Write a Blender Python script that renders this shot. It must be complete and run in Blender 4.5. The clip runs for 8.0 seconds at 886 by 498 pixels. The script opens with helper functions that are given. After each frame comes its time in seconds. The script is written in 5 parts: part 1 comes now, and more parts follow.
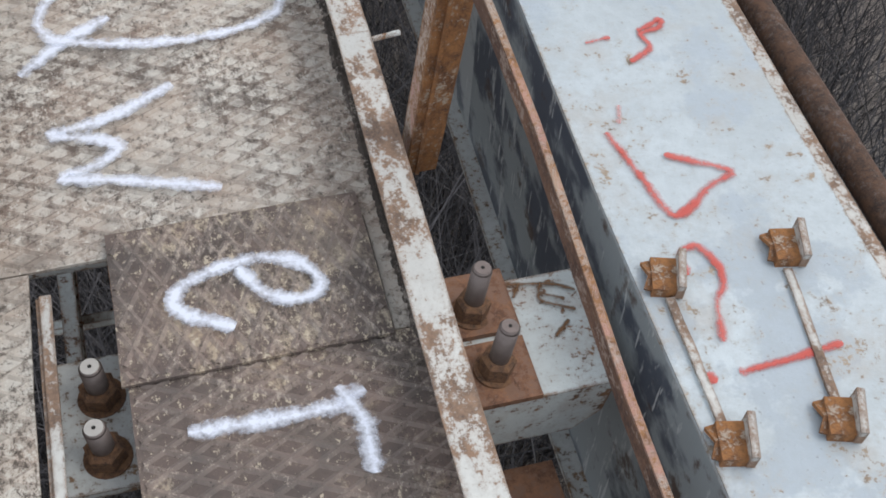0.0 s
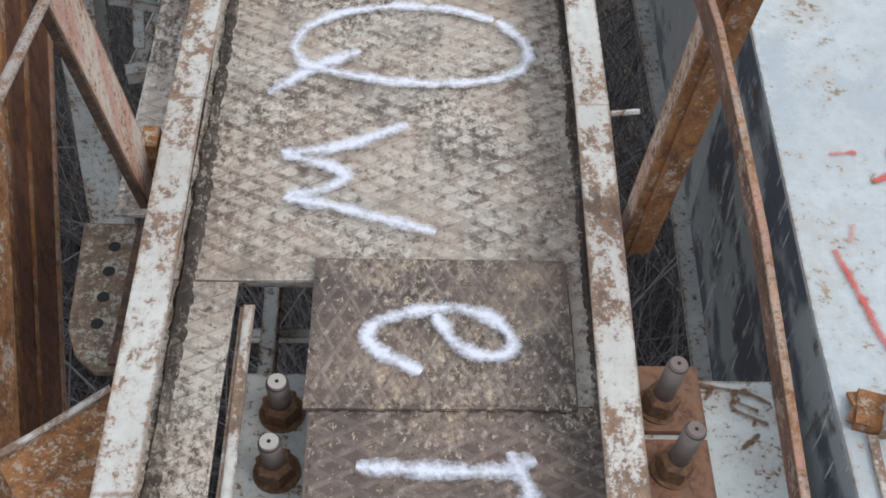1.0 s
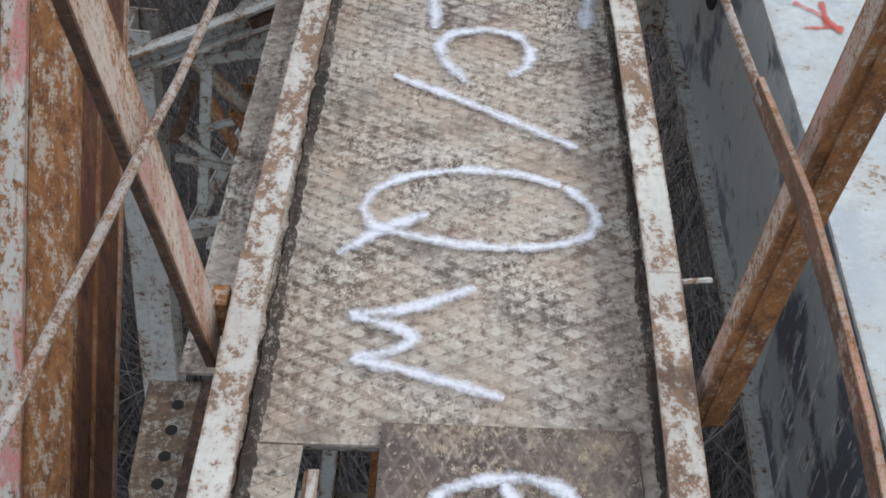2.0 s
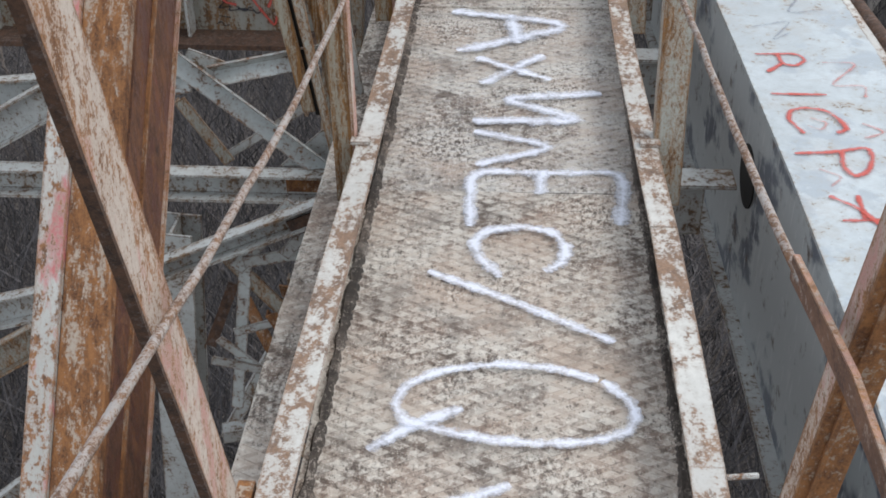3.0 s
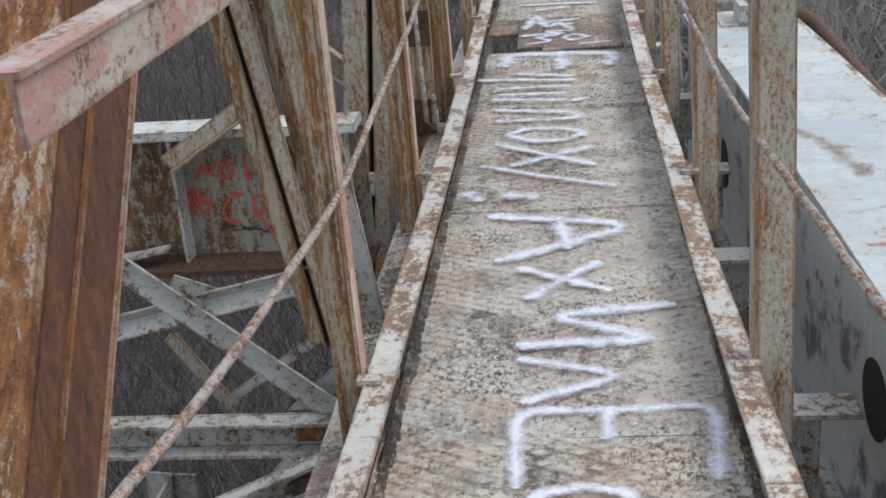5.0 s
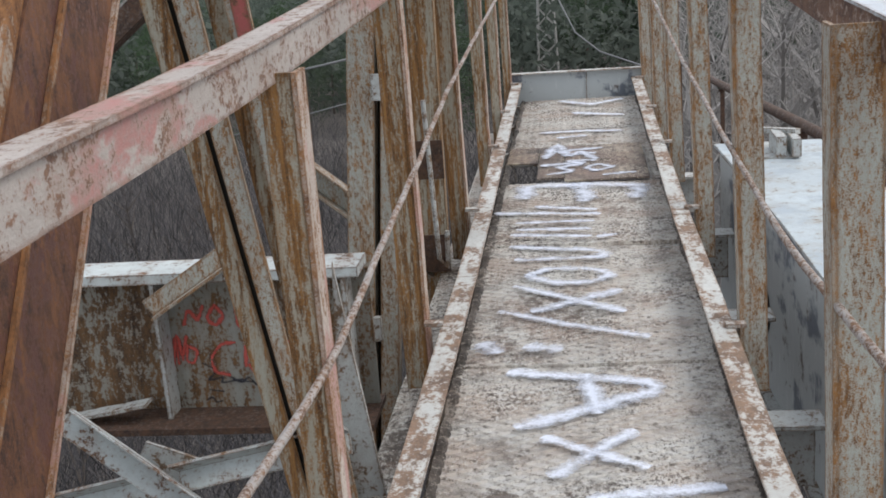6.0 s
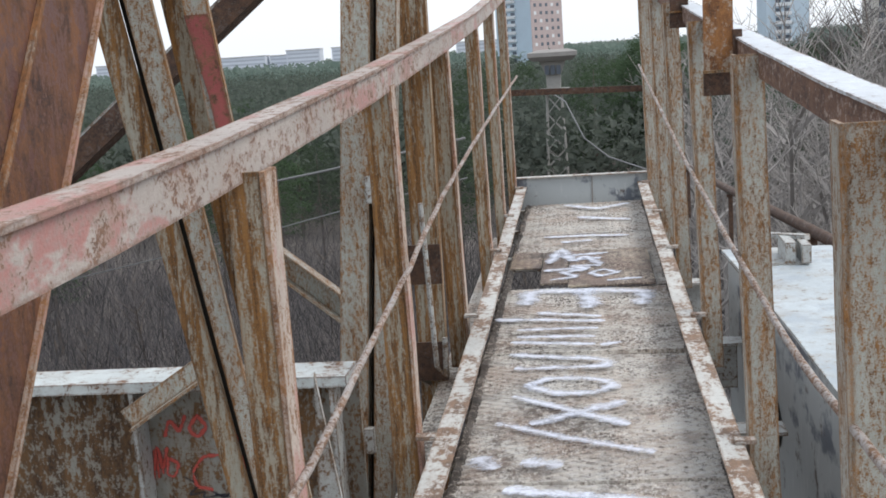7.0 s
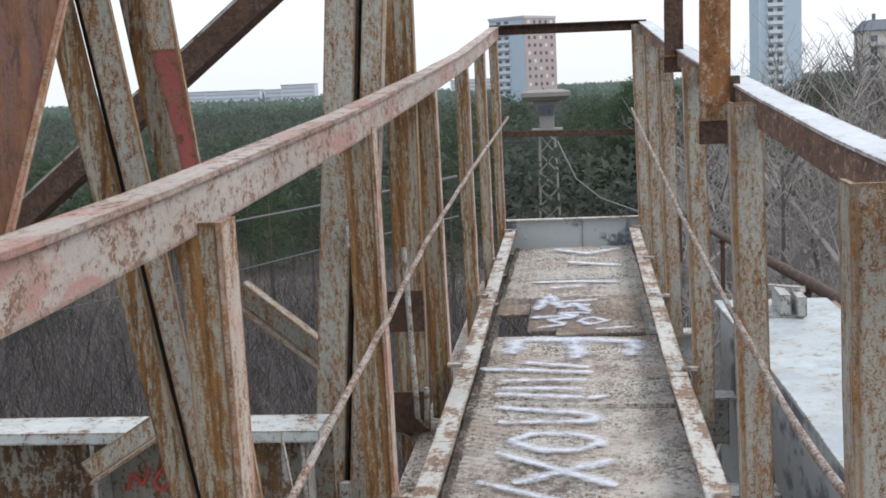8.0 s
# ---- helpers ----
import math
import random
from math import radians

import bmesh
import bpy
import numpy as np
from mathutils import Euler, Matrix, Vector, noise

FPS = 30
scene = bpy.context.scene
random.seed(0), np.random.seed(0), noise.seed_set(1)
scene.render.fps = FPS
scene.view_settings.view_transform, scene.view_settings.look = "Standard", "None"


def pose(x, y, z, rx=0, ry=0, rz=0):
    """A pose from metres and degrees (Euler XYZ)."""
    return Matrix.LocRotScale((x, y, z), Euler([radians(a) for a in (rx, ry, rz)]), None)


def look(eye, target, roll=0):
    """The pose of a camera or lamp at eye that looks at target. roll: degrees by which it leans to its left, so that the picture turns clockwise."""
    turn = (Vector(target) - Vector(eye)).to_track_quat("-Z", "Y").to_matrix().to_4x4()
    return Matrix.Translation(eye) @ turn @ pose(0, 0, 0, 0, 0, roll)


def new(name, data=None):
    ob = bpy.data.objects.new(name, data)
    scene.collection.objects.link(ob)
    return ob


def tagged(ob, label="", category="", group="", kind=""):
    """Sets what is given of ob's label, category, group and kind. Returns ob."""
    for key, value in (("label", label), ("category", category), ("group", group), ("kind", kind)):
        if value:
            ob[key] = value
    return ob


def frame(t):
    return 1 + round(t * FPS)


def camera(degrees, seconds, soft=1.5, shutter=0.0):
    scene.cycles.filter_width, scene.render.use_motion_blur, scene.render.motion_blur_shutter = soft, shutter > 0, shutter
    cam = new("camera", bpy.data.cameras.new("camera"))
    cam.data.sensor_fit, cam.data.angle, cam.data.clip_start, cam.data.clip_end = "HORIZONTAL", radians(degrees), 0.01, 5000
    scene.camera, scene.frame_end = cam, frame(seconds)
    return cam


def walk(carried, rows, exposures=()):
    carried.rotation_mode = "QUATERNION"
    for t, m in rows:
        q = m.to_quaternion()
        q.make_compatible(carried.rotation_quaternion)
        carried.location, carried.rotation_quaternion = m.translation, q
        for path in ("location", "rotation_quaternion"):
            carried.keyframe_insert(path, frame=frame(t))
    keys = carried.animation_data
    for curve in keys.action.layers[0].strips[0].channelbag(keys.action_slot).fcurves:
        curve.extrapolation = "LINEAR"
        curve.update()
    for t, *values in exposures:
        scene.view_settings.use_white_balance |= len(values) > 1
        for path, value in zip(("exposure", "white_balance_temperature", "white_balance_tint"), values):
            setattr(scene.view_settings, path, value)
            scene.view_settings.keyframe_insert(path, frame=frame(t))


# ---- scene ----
cam = camera(40.94, 8.0, soft=1.7)
PATH = [
    (0, look((0.0418, -0.6575, 1.4123), (0.4200, 0.5000, -0.1743), 4.08)),
    (0.5, look((0.0414, -0.6494, 1.4128), (0.2507, 0.5530, -0.1716), 4.07)),
    (1, look((0.0425, -0.6417, 1.4098), (0.0914, 0.6379, -0.1265), 2.56)),
    (1.5, look((0.0337, -0.6316, 1.4038), (0.0118, 0.7410, -0.0508), 1.25)),
    (1.7, look((-0.0025, -0.6263, 1.4136), (-0.0170, 0.7844, -0.0041), 1.77)),
    (2.8, look((0.0160, -0.6056, 1.3554), (-0.0859, 1.0319, 0.2116), -0.42)),
    (3, look((0.0195, -0.6092, 1.3507), (-0.0956, 1.0744, 0.2772), -0.52)),
    (3.5, look((0.0322, -0.5653, 1.3012), (-0.0941, 1.1805, 0.3336), -1.95)),
    (4, look((0.0009, -0.3152, 1.1684), (-0.1162, 1.4707, 0.2757), -1.33)),
    (4.2, look((0.0059, -0.2327, 1.1428), (-0.1167, 1.5631, 0.2711), -1.40)),
    (5.3, look((0.0396, 0.0570, 1.0693), (-0.1963, 1.9213, 0.3848), -5.09)),
    (5.5, look((0.0272, 0.1472, 1.0580), (-0.2135, 2.0236, 0.4089), -4.63)),
    (6, look((0.0113, 0.3011, 1.0482), (-0.2285, 2.2090, 0.4984), -4.30)),
    (6.5, look((0.0306, 0.3649, 1.0235), (-0.2247, 2.2977, 0.5801), -4.30)),
    (7, look((0.0350, 0.4222, 1.0249), (-0.2148, 2.3696, 0.6451), -4.00)),
    (7.5, look((0.0345, 0.5460, 1.0202), (-0.2067, 2.4989, 0.6621), -3.30)),
    (8, look((0.0403, 0.5494, 1.0277), (-0.1919, 2.5101, 0.7082), -2.77)),
]
# the whole walkway climbs a little towards its far end
RAMP = pose(0, 0, 0, 1.4)
walk(cam, [(t, RAMP @ m) for t, m in PATH], [(0.0, -0.10), (0.7, -0.10), (1.5, -0.20), (3.0, 0.02), (3.5, 0.10), (4.2, 0.08), (5.5, -0.08), (6.2, 0.06), (7.0, 0.10), (7.5, 0.14), (8.0, 0.04)])

# ---- sky and light: a bright overcast day ----
world = bpy.data.worlds.new("overcast_sky")
scene.world = world
world.use_nodes = True
wn, wl = world.node_tree.nodes, world.node_tree.links
wn.clear()
sky = wn.new("ShaderNodeTexSky")
sky.sky_type = "NISHITA"
sky.sun_disc = False
sky.sun_elevation, sky.sun_rotation = radians(48), radians(70)
sky.dust_density, sky.air_density = 4.0, 1.0
sky_back = wn.new("ShaderNodeBackground")
sky_back.inputs["Strength"].default_value = 0.05
wl.new(sky.outputs[0], sky_back.inputs["Color"])
cloud_back = wn.new("ShaderNodeBackground")
cloud_back.inputs["Color"].default_value = (0.897, 0.95, 1.02, 1)
cloud_back.inputs["Strength"].default_value = 0.98
both = wn.new("ShaderNodeAddShader")
wout = wn.new("ShaderNodeOutputWorld")
wl.new(sky_back.outputs[0], both.inputs[0])
wl.new(cloud_back.outputs[0], both.inputs[1])
wl.new(both.outputs[0], wout.inputs["Surface"])

sun_data = bpy.data.lights.new("sun", "SUN")
sun_data.energy, sun_data.angle, sun_data.color = 1.2, radians(25), (1.0, 0.98, 0.95)
sun = new("sun", sun_data)
sun.matrix_world = look((8, -3, 12), (0, 1, 0))
scene.view_settings.exposure = 0.0


# ---- materials ----
def material(name):
    m = bpy.data.materials.new(name)
    m.use_nodes = True
    n, l = m.node_tree.nodes, m.node_tree.links
    n.clear()
    out = n.new("ShaderNodeOutputMaterial")
    b = n.new("ShaderNodeBsdfPrincipled")
    l.new(b.outputs[0], out.inputs[0])
    return m, n, l, b


def noise_node(n, l, coords, scale, detail=6.0, rough=0.6, stretch=(1, 1, 1)):
    mp = n.new("ShaderNodeMapping")
    mp.inputs["Scale"].default_value = stretch
    l.new(coords, mp.inputs["Vector"])
    t = n.new("ShaderNodeTexNoise")
    t.inputs["Scale"].default_value, t.inputs["Detail"].default_value, t.inputs["Roughness"].default_value = scale, detail, rough
    l.new(mp.outputs[0], t.inputs["Vector"])
    return t.outputs["Fac"]


def ramp(n, l, value, stops):
    r = n.new("ShaderNodeValToRGB")
    e = r.color_ramp.elements
    while len(e) < len(stops):
        e.new(0.5)
    for k, (p, c) in enumerate(stops):
        e[k].position = p
        e[k].color = (*c, 1) if len(c) == 3 else c
    l.new(value, r.inputs[0])
    return r.outputs[0]


def mix(n, l, fac, a, b):
    x = n.new("ShaderNodeMix")
    x.data_type = "RGBA"
    for sock, v in ((x.inputs[0], fac), (x.inputs[6], a), (x.inputs[7], b)):
        if isinstance(v, (int, float)):
            sock.default_value = v
        elif isinstance(v, tuple):
            sock.default_value = (*v, 1)
        else:
            l.new(v, sock)
    return x.outputs[2]


def bump(n, l, b, height, strength, distance=0.003):
    k = n.new("ShaderNodeBump")
    k.inputs["Strength"].default_value, k.inputs["Distance"].default_value = strength, distance
    l.new(height, k.inputs["Height"])
    l.new(k.outputs[0], b.inputs["Normal"])


GREY = (0.42, 0.44, 0.42)


def rusty(name, paint, rust=0.5, scale=14.0, streak=(1, 1, 1), second=None, dark=(0.060, 0.036, 0.026), light=(0.19, 0.100, 0.052), pits=0.45, soft=0.024, edges=0.12, share=0.5, weights=(0.24, 0.48, 0.28)):
    """Old paint over steel: flaking patches that gather along the edges, fine specks, an orange rim round the dark rust, and optionally patches of a second paint."""
    m, n, l, b = material(name)
    co = n.new("ShaderNodeTexCoord").outputs["Object"]
    big = noise_node(n, l, co, scale, 6, 0.62, streak)
    mid = noise_node(n, l, co, scale * 4.5, 6, 0.72, tuple(0.35 + 0.65 * k for k in streak))
    fine = noise_node(n, l, co, scale * 14, 4, 0.7)
    tone = noise_node(n, l, co, scale * 0.4, 4, 0.6, streak)
    hue = noise_node(n, l, co, scale * 2.2, 6, 0.75, streak)
    base = mix(n, l, ramp(n, l, tone, [(0.38, (0, 0, 0)), (0.64, (1, 1, 1))]), tuple(c * 0.80 for c in paint), paint)
    if second:
        base = mix(n, l, ramp(n, l, noise_node(n, l, co, scale * 0.55, 7, 0.65, streak), [(share, (0, 0, 0)), (share + 0.05, (1, 1, 1))]), base, second)
    base = mix(n, l, ramp(n, l, mid, [(0.40, (0, 0, 0)), (0.68, (0.55, 0.55, 0.55))]), base, tuple(c * 0.62 + 0.02 for c in paint))
    rustc = mix(n, l, ramp(n, l, hue, [(0.40, (0, 0, 0)), (0.60, (1, 1, 1))]), dark, light)
    rustc = mix(n, l, ramp(n, l, fine, [(0.45, (0, 0, 0)), (0.72, (0.55, 0.55, 0.55))]), rustc, tuple(c * 1.55 for c in light))
    bev = n.new("ShaderNodeBevel")
    bev.samples = 4
    bev.inputs["Radius"].default_value = 0.010
    geo = n.new("ShaderNodeNewGeometry")
    dot = n.new("ShaderNodeVectorMath")
    dot.operation = "DOT_PRODUCT"
    l.new(bev.outputs[0], dot.inputs[0])
    l.new(geo.outputs["Normal"], dot.inputs[1])
    near_edge = n.new("ShaderNodeMapRange")
    near_edge.inputs["From Min"].default_value, near_edge.inputs["From Max"].default_value = 1.0, 0.75
    near_edge.inputs["To Min"].default_value, near_edge.inputs["To Max"].default_value = 0.0, edges
    l.new(dot.outputs["Value"], near_edge.inputs["Value"])
    value = near_edge.outputs[0]
    for tex, weight in zip((big, mid, fine), weights):
        k = n.new("ShaderNodeMath")
        k.operation = "MULTIPLY_ADD"
        l.new(tex, k.inputs[0])
        k.inputs[1].default_value = weight
        l.new(value, k.inputs[2])
        value = k.outputs[0]
    edge = 0.50 + (0.5 - rust) * 0.36
    mask = ramp(n, l, value, [(edge - soft, (0, 0, 0)), (edge + soft * 0.6, (1, 1, 1))])
    halo = ramp(n, l, value, [(edge - soft * 3.0, (0, 0, 0)), (edge, (0.6, 0.6, 0.6))])
    stain = n.new("ShaderNodeMath")
    stain.operation = "MULTIPLY_ADD"
    l.new(near_edge.outputs[0], stain.inputs[0])
    stain.inputs[1].default_value = 1.2
    l.new(big, stain.inputs[2])
    wash = ramp(n, l, stain.outputs[0], [(edge - 0.06, (0, 0, 0)), (edge + 0.12, (0.62, 0.62, 0.62))])
    base = mix(n, l, wash, base, tuple(0.30 * p + 0.70 * c for p, c in zip(paint, light)))
    base = mix(n, l, halo, base, tuple(0.55 * p + 0.45 * c for p, c in zip(paint, light)))
    col = mix(n, l, mask, base, rustc)
    col = mix(n, l, ramp(n, l, fine, [(0.63, (0, 0, 0)), (0.70, (pits, pits, pits))]), col, dark)
    l.new(col, b.inputs["Base Color"])
    l.new(ramp(n, l, mask, [(0.0, (0.5, 0.5, 0.5)), (1.0, (0.9, 0.9, 0.9))]), b.inputs["Roughness"])
    bump(n, l, b, value, 0.55, 0.006)
    return m


M_KERB = rusty("flaking_white_paint", (0.58, 0.58, 0.55), 0.45, 13, (1, 0.55, 1), weights=(0.44, 0.36, 0.20), dark=(0.12, 0.085, 0.066), light=(0.24, 0.155, 0.105), pits=0.5, edges=0.09)
M_POST = rusty("grey_paint_rust_streaks", (0.42, 0.43, 0.385), 0.42, 27, (1.5, 1.5, 0.32), dark=(0.070, 0.034, 0.015), light=(0.27, 0.130, 0.044), pits=0.95, soft=0.030, edges=0.22, weights=(0.24, 0.40, 0.36))
M_STRUT = rusty("heavier_rust_streaks", (0.37, 0.36, 0.295), 0.50, 21, (2.3, 2.3, 0.13), dark=(0.055, 0.027, 0.012), light=(0.25, 0.122, 0.038), weights=(0.42, 0.36, 0.22), pits=0.9, soft=0.040, edges=0.16)
M_RAIL = rusty("pink_and_white_rail_paint", (0.47, 0.42, 0.385), 0.37, 18, (1, 0.5, 1), second=(0.40, 0.19, 0.17), dark=(0.10, 0.060, 0.046), light=(0.22, 0.125, 0.082), share=0.52)
M_RAILTOP = rusty("white_rail_top", (0.62, 0.66, 0.70), 0.20, 12, (1, 0.5, 1))
M_RAILSIDE = rusty("brown_rail_side", (0.30, 0.22, 0.18), 0.60, 14, (1, 0.4, 1), dark=(0.07, 0.038, 0.028), light=(0.17, 0.090, 0.056))
M_ROD = rusty("rod_paint", (0.40, 0.37, 0.35), 0.46, 30, (1, 0.5, 1), dark=(0.10, 0.062, 0.046), edges=0.0)
M_LEG = rusty("dark_rust_leg", (0.105, 0.045, 0.038), 0.52, 12, (1.7, 1, 0.34), second=(0.22, 0.066, 0.050), share=0.58, dark=(0.034, 0.019, 0.017), light=(0.165, 0.072, 0.034), pits=0.6, edges=0.05)
M_LEGMID = rusty("streaked_rust_leg", (0.40, 0.34, 0.275), 0.57, 14, (2.0, 1, 0.30), dark=(0.080, 0.034, 0.016), light=(0.25, 0.112, 0.042), pits=0.8, soft=0.03, weights=(0.38, 0.38, 0.24))
M_LEGPALE = rusty("white_and_red_leg_edge", (0.50, 0.50, 0.47), 0.42, 8, (2, 1, 0.35), second=(0.46, 0.14, 0.135), light=(0.27, 0.13, 0.06), share=0.50)
M_WHITE = rusty("grey_white_steel", (0.49, 0.51, 0.50), 0.36, 11, (1, 1, 0.7), dark=(0.06, 0.042, 0.030), light=(0.17, 0.105, 0.060), edges=0.10)
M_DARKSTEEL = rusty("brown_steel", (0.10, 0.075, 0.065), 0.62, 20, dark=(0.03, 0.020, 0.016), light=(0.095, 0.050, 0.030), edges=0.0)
M_ORANGE = rusty("orange_rusty_strut", (0.40, 0.34, 0.27), 0.60, 17, (1, 1, 0.5), dark=(0.095, 0.042, 0.021), light=(0.28, 0.125, 0.044), pits=0.8)
M_BRACE = rusty("pale_brace_paint", (0.57, 0.50, 0.44), 0.405, 20, (1, 1, 0.35), second=(0.47, 0.25, 0.22), dark=(0.11, 0.052, 0.026), light=(0.29, 0.145, 0.065), pits=0.8, weights=(0.24, 0.40, 0.36))
M_GTOP = rusty("white_girder_paint", (0.50, 0.555, 0.58), 0.26, 8, second=(0.37, 0.42, 0.46), share=0.515, dark=(0.10, 0.07, 0.05), light=(0.30, 0.24, 0.18), pits=0.4, edges=0.10)
M_BASEPL = rusty("brown_primer", (0.20, 0.105, 0.065), 0.50, 14, dark=(0.085, 0.042, 0.028), light=(0.22, 0.11, 0.062))
M_BOX = rusty("bracket_white", (0.58, 0.62, 0.61), 0.34, 10)
# base colour set darker to hold the shade below the girder's top flange
M_WEB = rusty("girder_web_paint", (0.30, 0.295, 0.26), 0.44, 7, (1.6, 1, 0.28), dark=(0.045, 0.026, 0.016), light=(0.17, 0.092, 0.040), edges=0.0)

# same shade-darkened base as the web paint, with heavier rust
M_WEBRUST = rusty("rusted_girder_web", (0.30, 0.29, 0.25), 0.53, 8, (1.4, 1, 0.3), dark=(0.045, 0.026, 0.016), light=(0.15, 0.080, 0.034), edges=0.0)


def side_paint(name, bare, dark, pale):
    """Scraped blue-grey paint; bare: the share of dark scraped patches."""
    m, n, l, b = material(name)
    co = n.new("ShaderNodeTexCoord").outputs["Object"]
    a = noise_node(n, l, co, 5, 8, 0.6, (1, 0.6, 1))
    s = noise_node(n, l, co, 30, 6, 0.7, (1, 1, 0.25))
    t = noise_node(n, l, co, 11, 7, 0.7)
    col = mix(n, l, ramp(n, l, a, [(bare - 0.03, (0, 0, 0)), (bare + 0.03, (1, 1, 1))]), dark, pale)
    scratch = noise_node(n, l, co, 26, 3, 0.5, (1, 3.0, 0.35))
    col = mix(n, l, ramp(n, l, scratch, [(0.66, (0, 0, 0)), (0.68, (0.8, 0.8, 0.8))]), col, (0.50, 0.52, 0.52))
    col = mix(n, l, ramp(n, l, s, [(0.58, (0, 0, 0)), (0.64, (0.8, 0.8, 0.8))]), col, (0.45, 0.47, 0.47))
    col = mix(n, l, ramp(n, l, t, [(0.58, (0, 0, 0)), (0.66, (0.9, 0.9, 0.9))]), col, (0.075, 0.045, 0.03))
    l.new(col, b.inputs["Base Color"])
    b.inputs["Roughness"].default_value = 0.5
    bump(n, l, b, s, 0.3, 0.002)
    return m


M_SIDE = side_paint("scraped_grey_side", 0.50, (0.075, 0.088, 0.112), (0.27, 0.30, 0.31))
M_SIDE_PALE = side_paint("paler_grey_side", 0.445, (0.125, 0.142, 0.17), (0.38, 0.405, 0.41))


def tread(name, wear, metal, pale=(0.41, 0.385, 0.34), dirt=0.55):
    """Tread plate: pale worn paint and dust in flakes over brown metal, with dark dirt."""
    m, n, l, b = material(name)
    co = n.new("ShaderNodeTexCoord").outputs["Object"]
    big = noise_node(n, l, co, 2.6, 6, 0.62)
    mid = noise_node(n, l, co, 26, 7, 0.72, (1.3, 0.8, 1))
    fine = noise_node(n, l, co, 130, 4, 0.7)
    warm = noise_node(n, l, co, 5.0, 6, 0.65)
    brown = mix(n, l, ramp(n, l, warm, [(0.38, (0, 0, 0)), (0.64, (1, 1, 1))]), tuple(c * 0.72 for c in metal), tuple(c * k for c, k in zip(metal, (1.42, 1.28, 1.2))))
    top = mix(n, l, ramp(n, l, warm, [(0.42, (0, 0, 0)), (0.62, (1, 1, 1))]), pale, tuple(c * k for c, k in zip(pale, (0.82, 0.73, 0.68))))
    value = None
    for tex, weight in ((mid, 0.38), (big, 0.44), (fine, 0.18)):
        k = n.new("ShaderNodeMath")
        k.operation = "MULTIPLY_ADD"
        l.new(tex, k.inputs[0])
        k.inputs[1].default_value = weight
        if value is None:
            k.inputs[2].default_value = 0.0
        else:
            l.new(value, k.inputs[2])
        value = k.outputs[0]
    mask = ramp(n, l, value, [(0.5 - wear - 0.035, (0, 0, 0)), (0.5 - wear + 0.035, (1, 1, 1))])
    col = mix(n, l, mask, brown, top)
    stain = noise_node(n, l, co, 7.5, 6, 0.7)
    col = mix(n, l, ramp(n, l, stain, [(0.50, (0, 0, 0)), (0.64, (0.6, 0.6, 0.6))]), col, (0.135, 0.115, 0.100))
    soil = noise_node(n, l, co, 48, 5, 0.75)
    col = mix(n, l, ramp(n, l, soil, [(0.54, (0, 0, 0)), (0.64, (dirt, dirt, dirt))]), col, (0.080, 0.064, 0.052))
    flakes = noise_node(n, l, co, 85, 5, 0.8, (1.2, 0.8, 1))
    where = noise_node(n, l, co, 3.4, 5, 0.6)
    for offset, tint in ((0.42, tuple(min(0.62, c * 1.18) for c in pale)), (-0.42, (0.060, 0.048, 0.040))):
        k = n.new("ShaderNodeMath")
        k.operation = "MULTIPLY_ADD"
        l.new(where, k.inputs[0])
        k.inputs[1].default_value = offset
        l.new(flakes, k.inputs[2])
        f0 = 0.57 + offset * 0.5
        if offset > 0:
            hit = ramp(n, l, k.outputs[0], [(f0, (0, 0, 0)), (f0 + 0.03, (0.8, 0.8, 0.8))])
        else:
            hit = ramp(n, l, k.outputs[0], [(0.42 + offset * 0.5 - 0.03, (0.75, 0.75, 0.75)), (0.42 + offset * 0.5, (0, 0, 0))])
        col = mix(n, l, hit, col, tint)
    l.new(col, b.inputs["Base Color"])
    b.inputs["Roughness"].default_value = 0.85
    bump(n, l, b, value, 0.6, 0.006)
    return m


M_TREAD = tread("worn_tread_plate", 0.055, (0.195, 0.158, 0.134), (0.53, 0.50, 0.45))
M_RIB_WORN = tread("worn_ribs", 0.03, (0.178, 0.145, 0.123), (0.47, 0.43, 0.38), 0.7)
M_TREAD_PALE = tread("pale_tread_plate", 0.045, (0.190, 0.165, 0.150), (0.50, 0.485, 0.46))
M_RIB_DUSTY = tread("dusty_ribs", 0.05, (0.195, 0.165, 0.143), (0.50, 0.475, 0.435), 0.8)
M_TREAD_DARK = tread("dark_tread_plate", -0.035, (0.125, 0.100, 0.090), (0.44, 0.38, 0.29), 0.4)
M_RIB_PALE = tread("pale_ribs", -0.02, (0.185, 0.155, 0.140), (0.34, 0.29, 0.245), 0.4)
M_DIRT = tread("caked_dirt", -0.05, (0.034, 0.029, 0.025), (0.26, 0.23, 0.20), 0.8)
M_STRIP = tread("dirty_strip_plate", 0.03, (0.135, 0.108, 0.088), (0.54, 0.51, 0.46), 0.9)


def plain(name, colour, rough=0.7, metal=0.0, vary=0.35, scale=20.0):
    m, n, l, b = material(name)
    co = n.new("ShaderNodeTexCoord").outputs["Object"]
    f = noise_node(n, l, co, scale, 5, 0.65)
    l.new(mix(n, l, f, tuple(c * (1 - vary) for c in colour), tuple(min(1, c * (1 + vary)) for c in colour)), b.inputs["Base Color"])
    b.inputs["Roughness"].default_value, b.inputs["Metallic"].default_value = rough, metal
    bump(n, l, b, f, 0.25, 0.002)
    return m


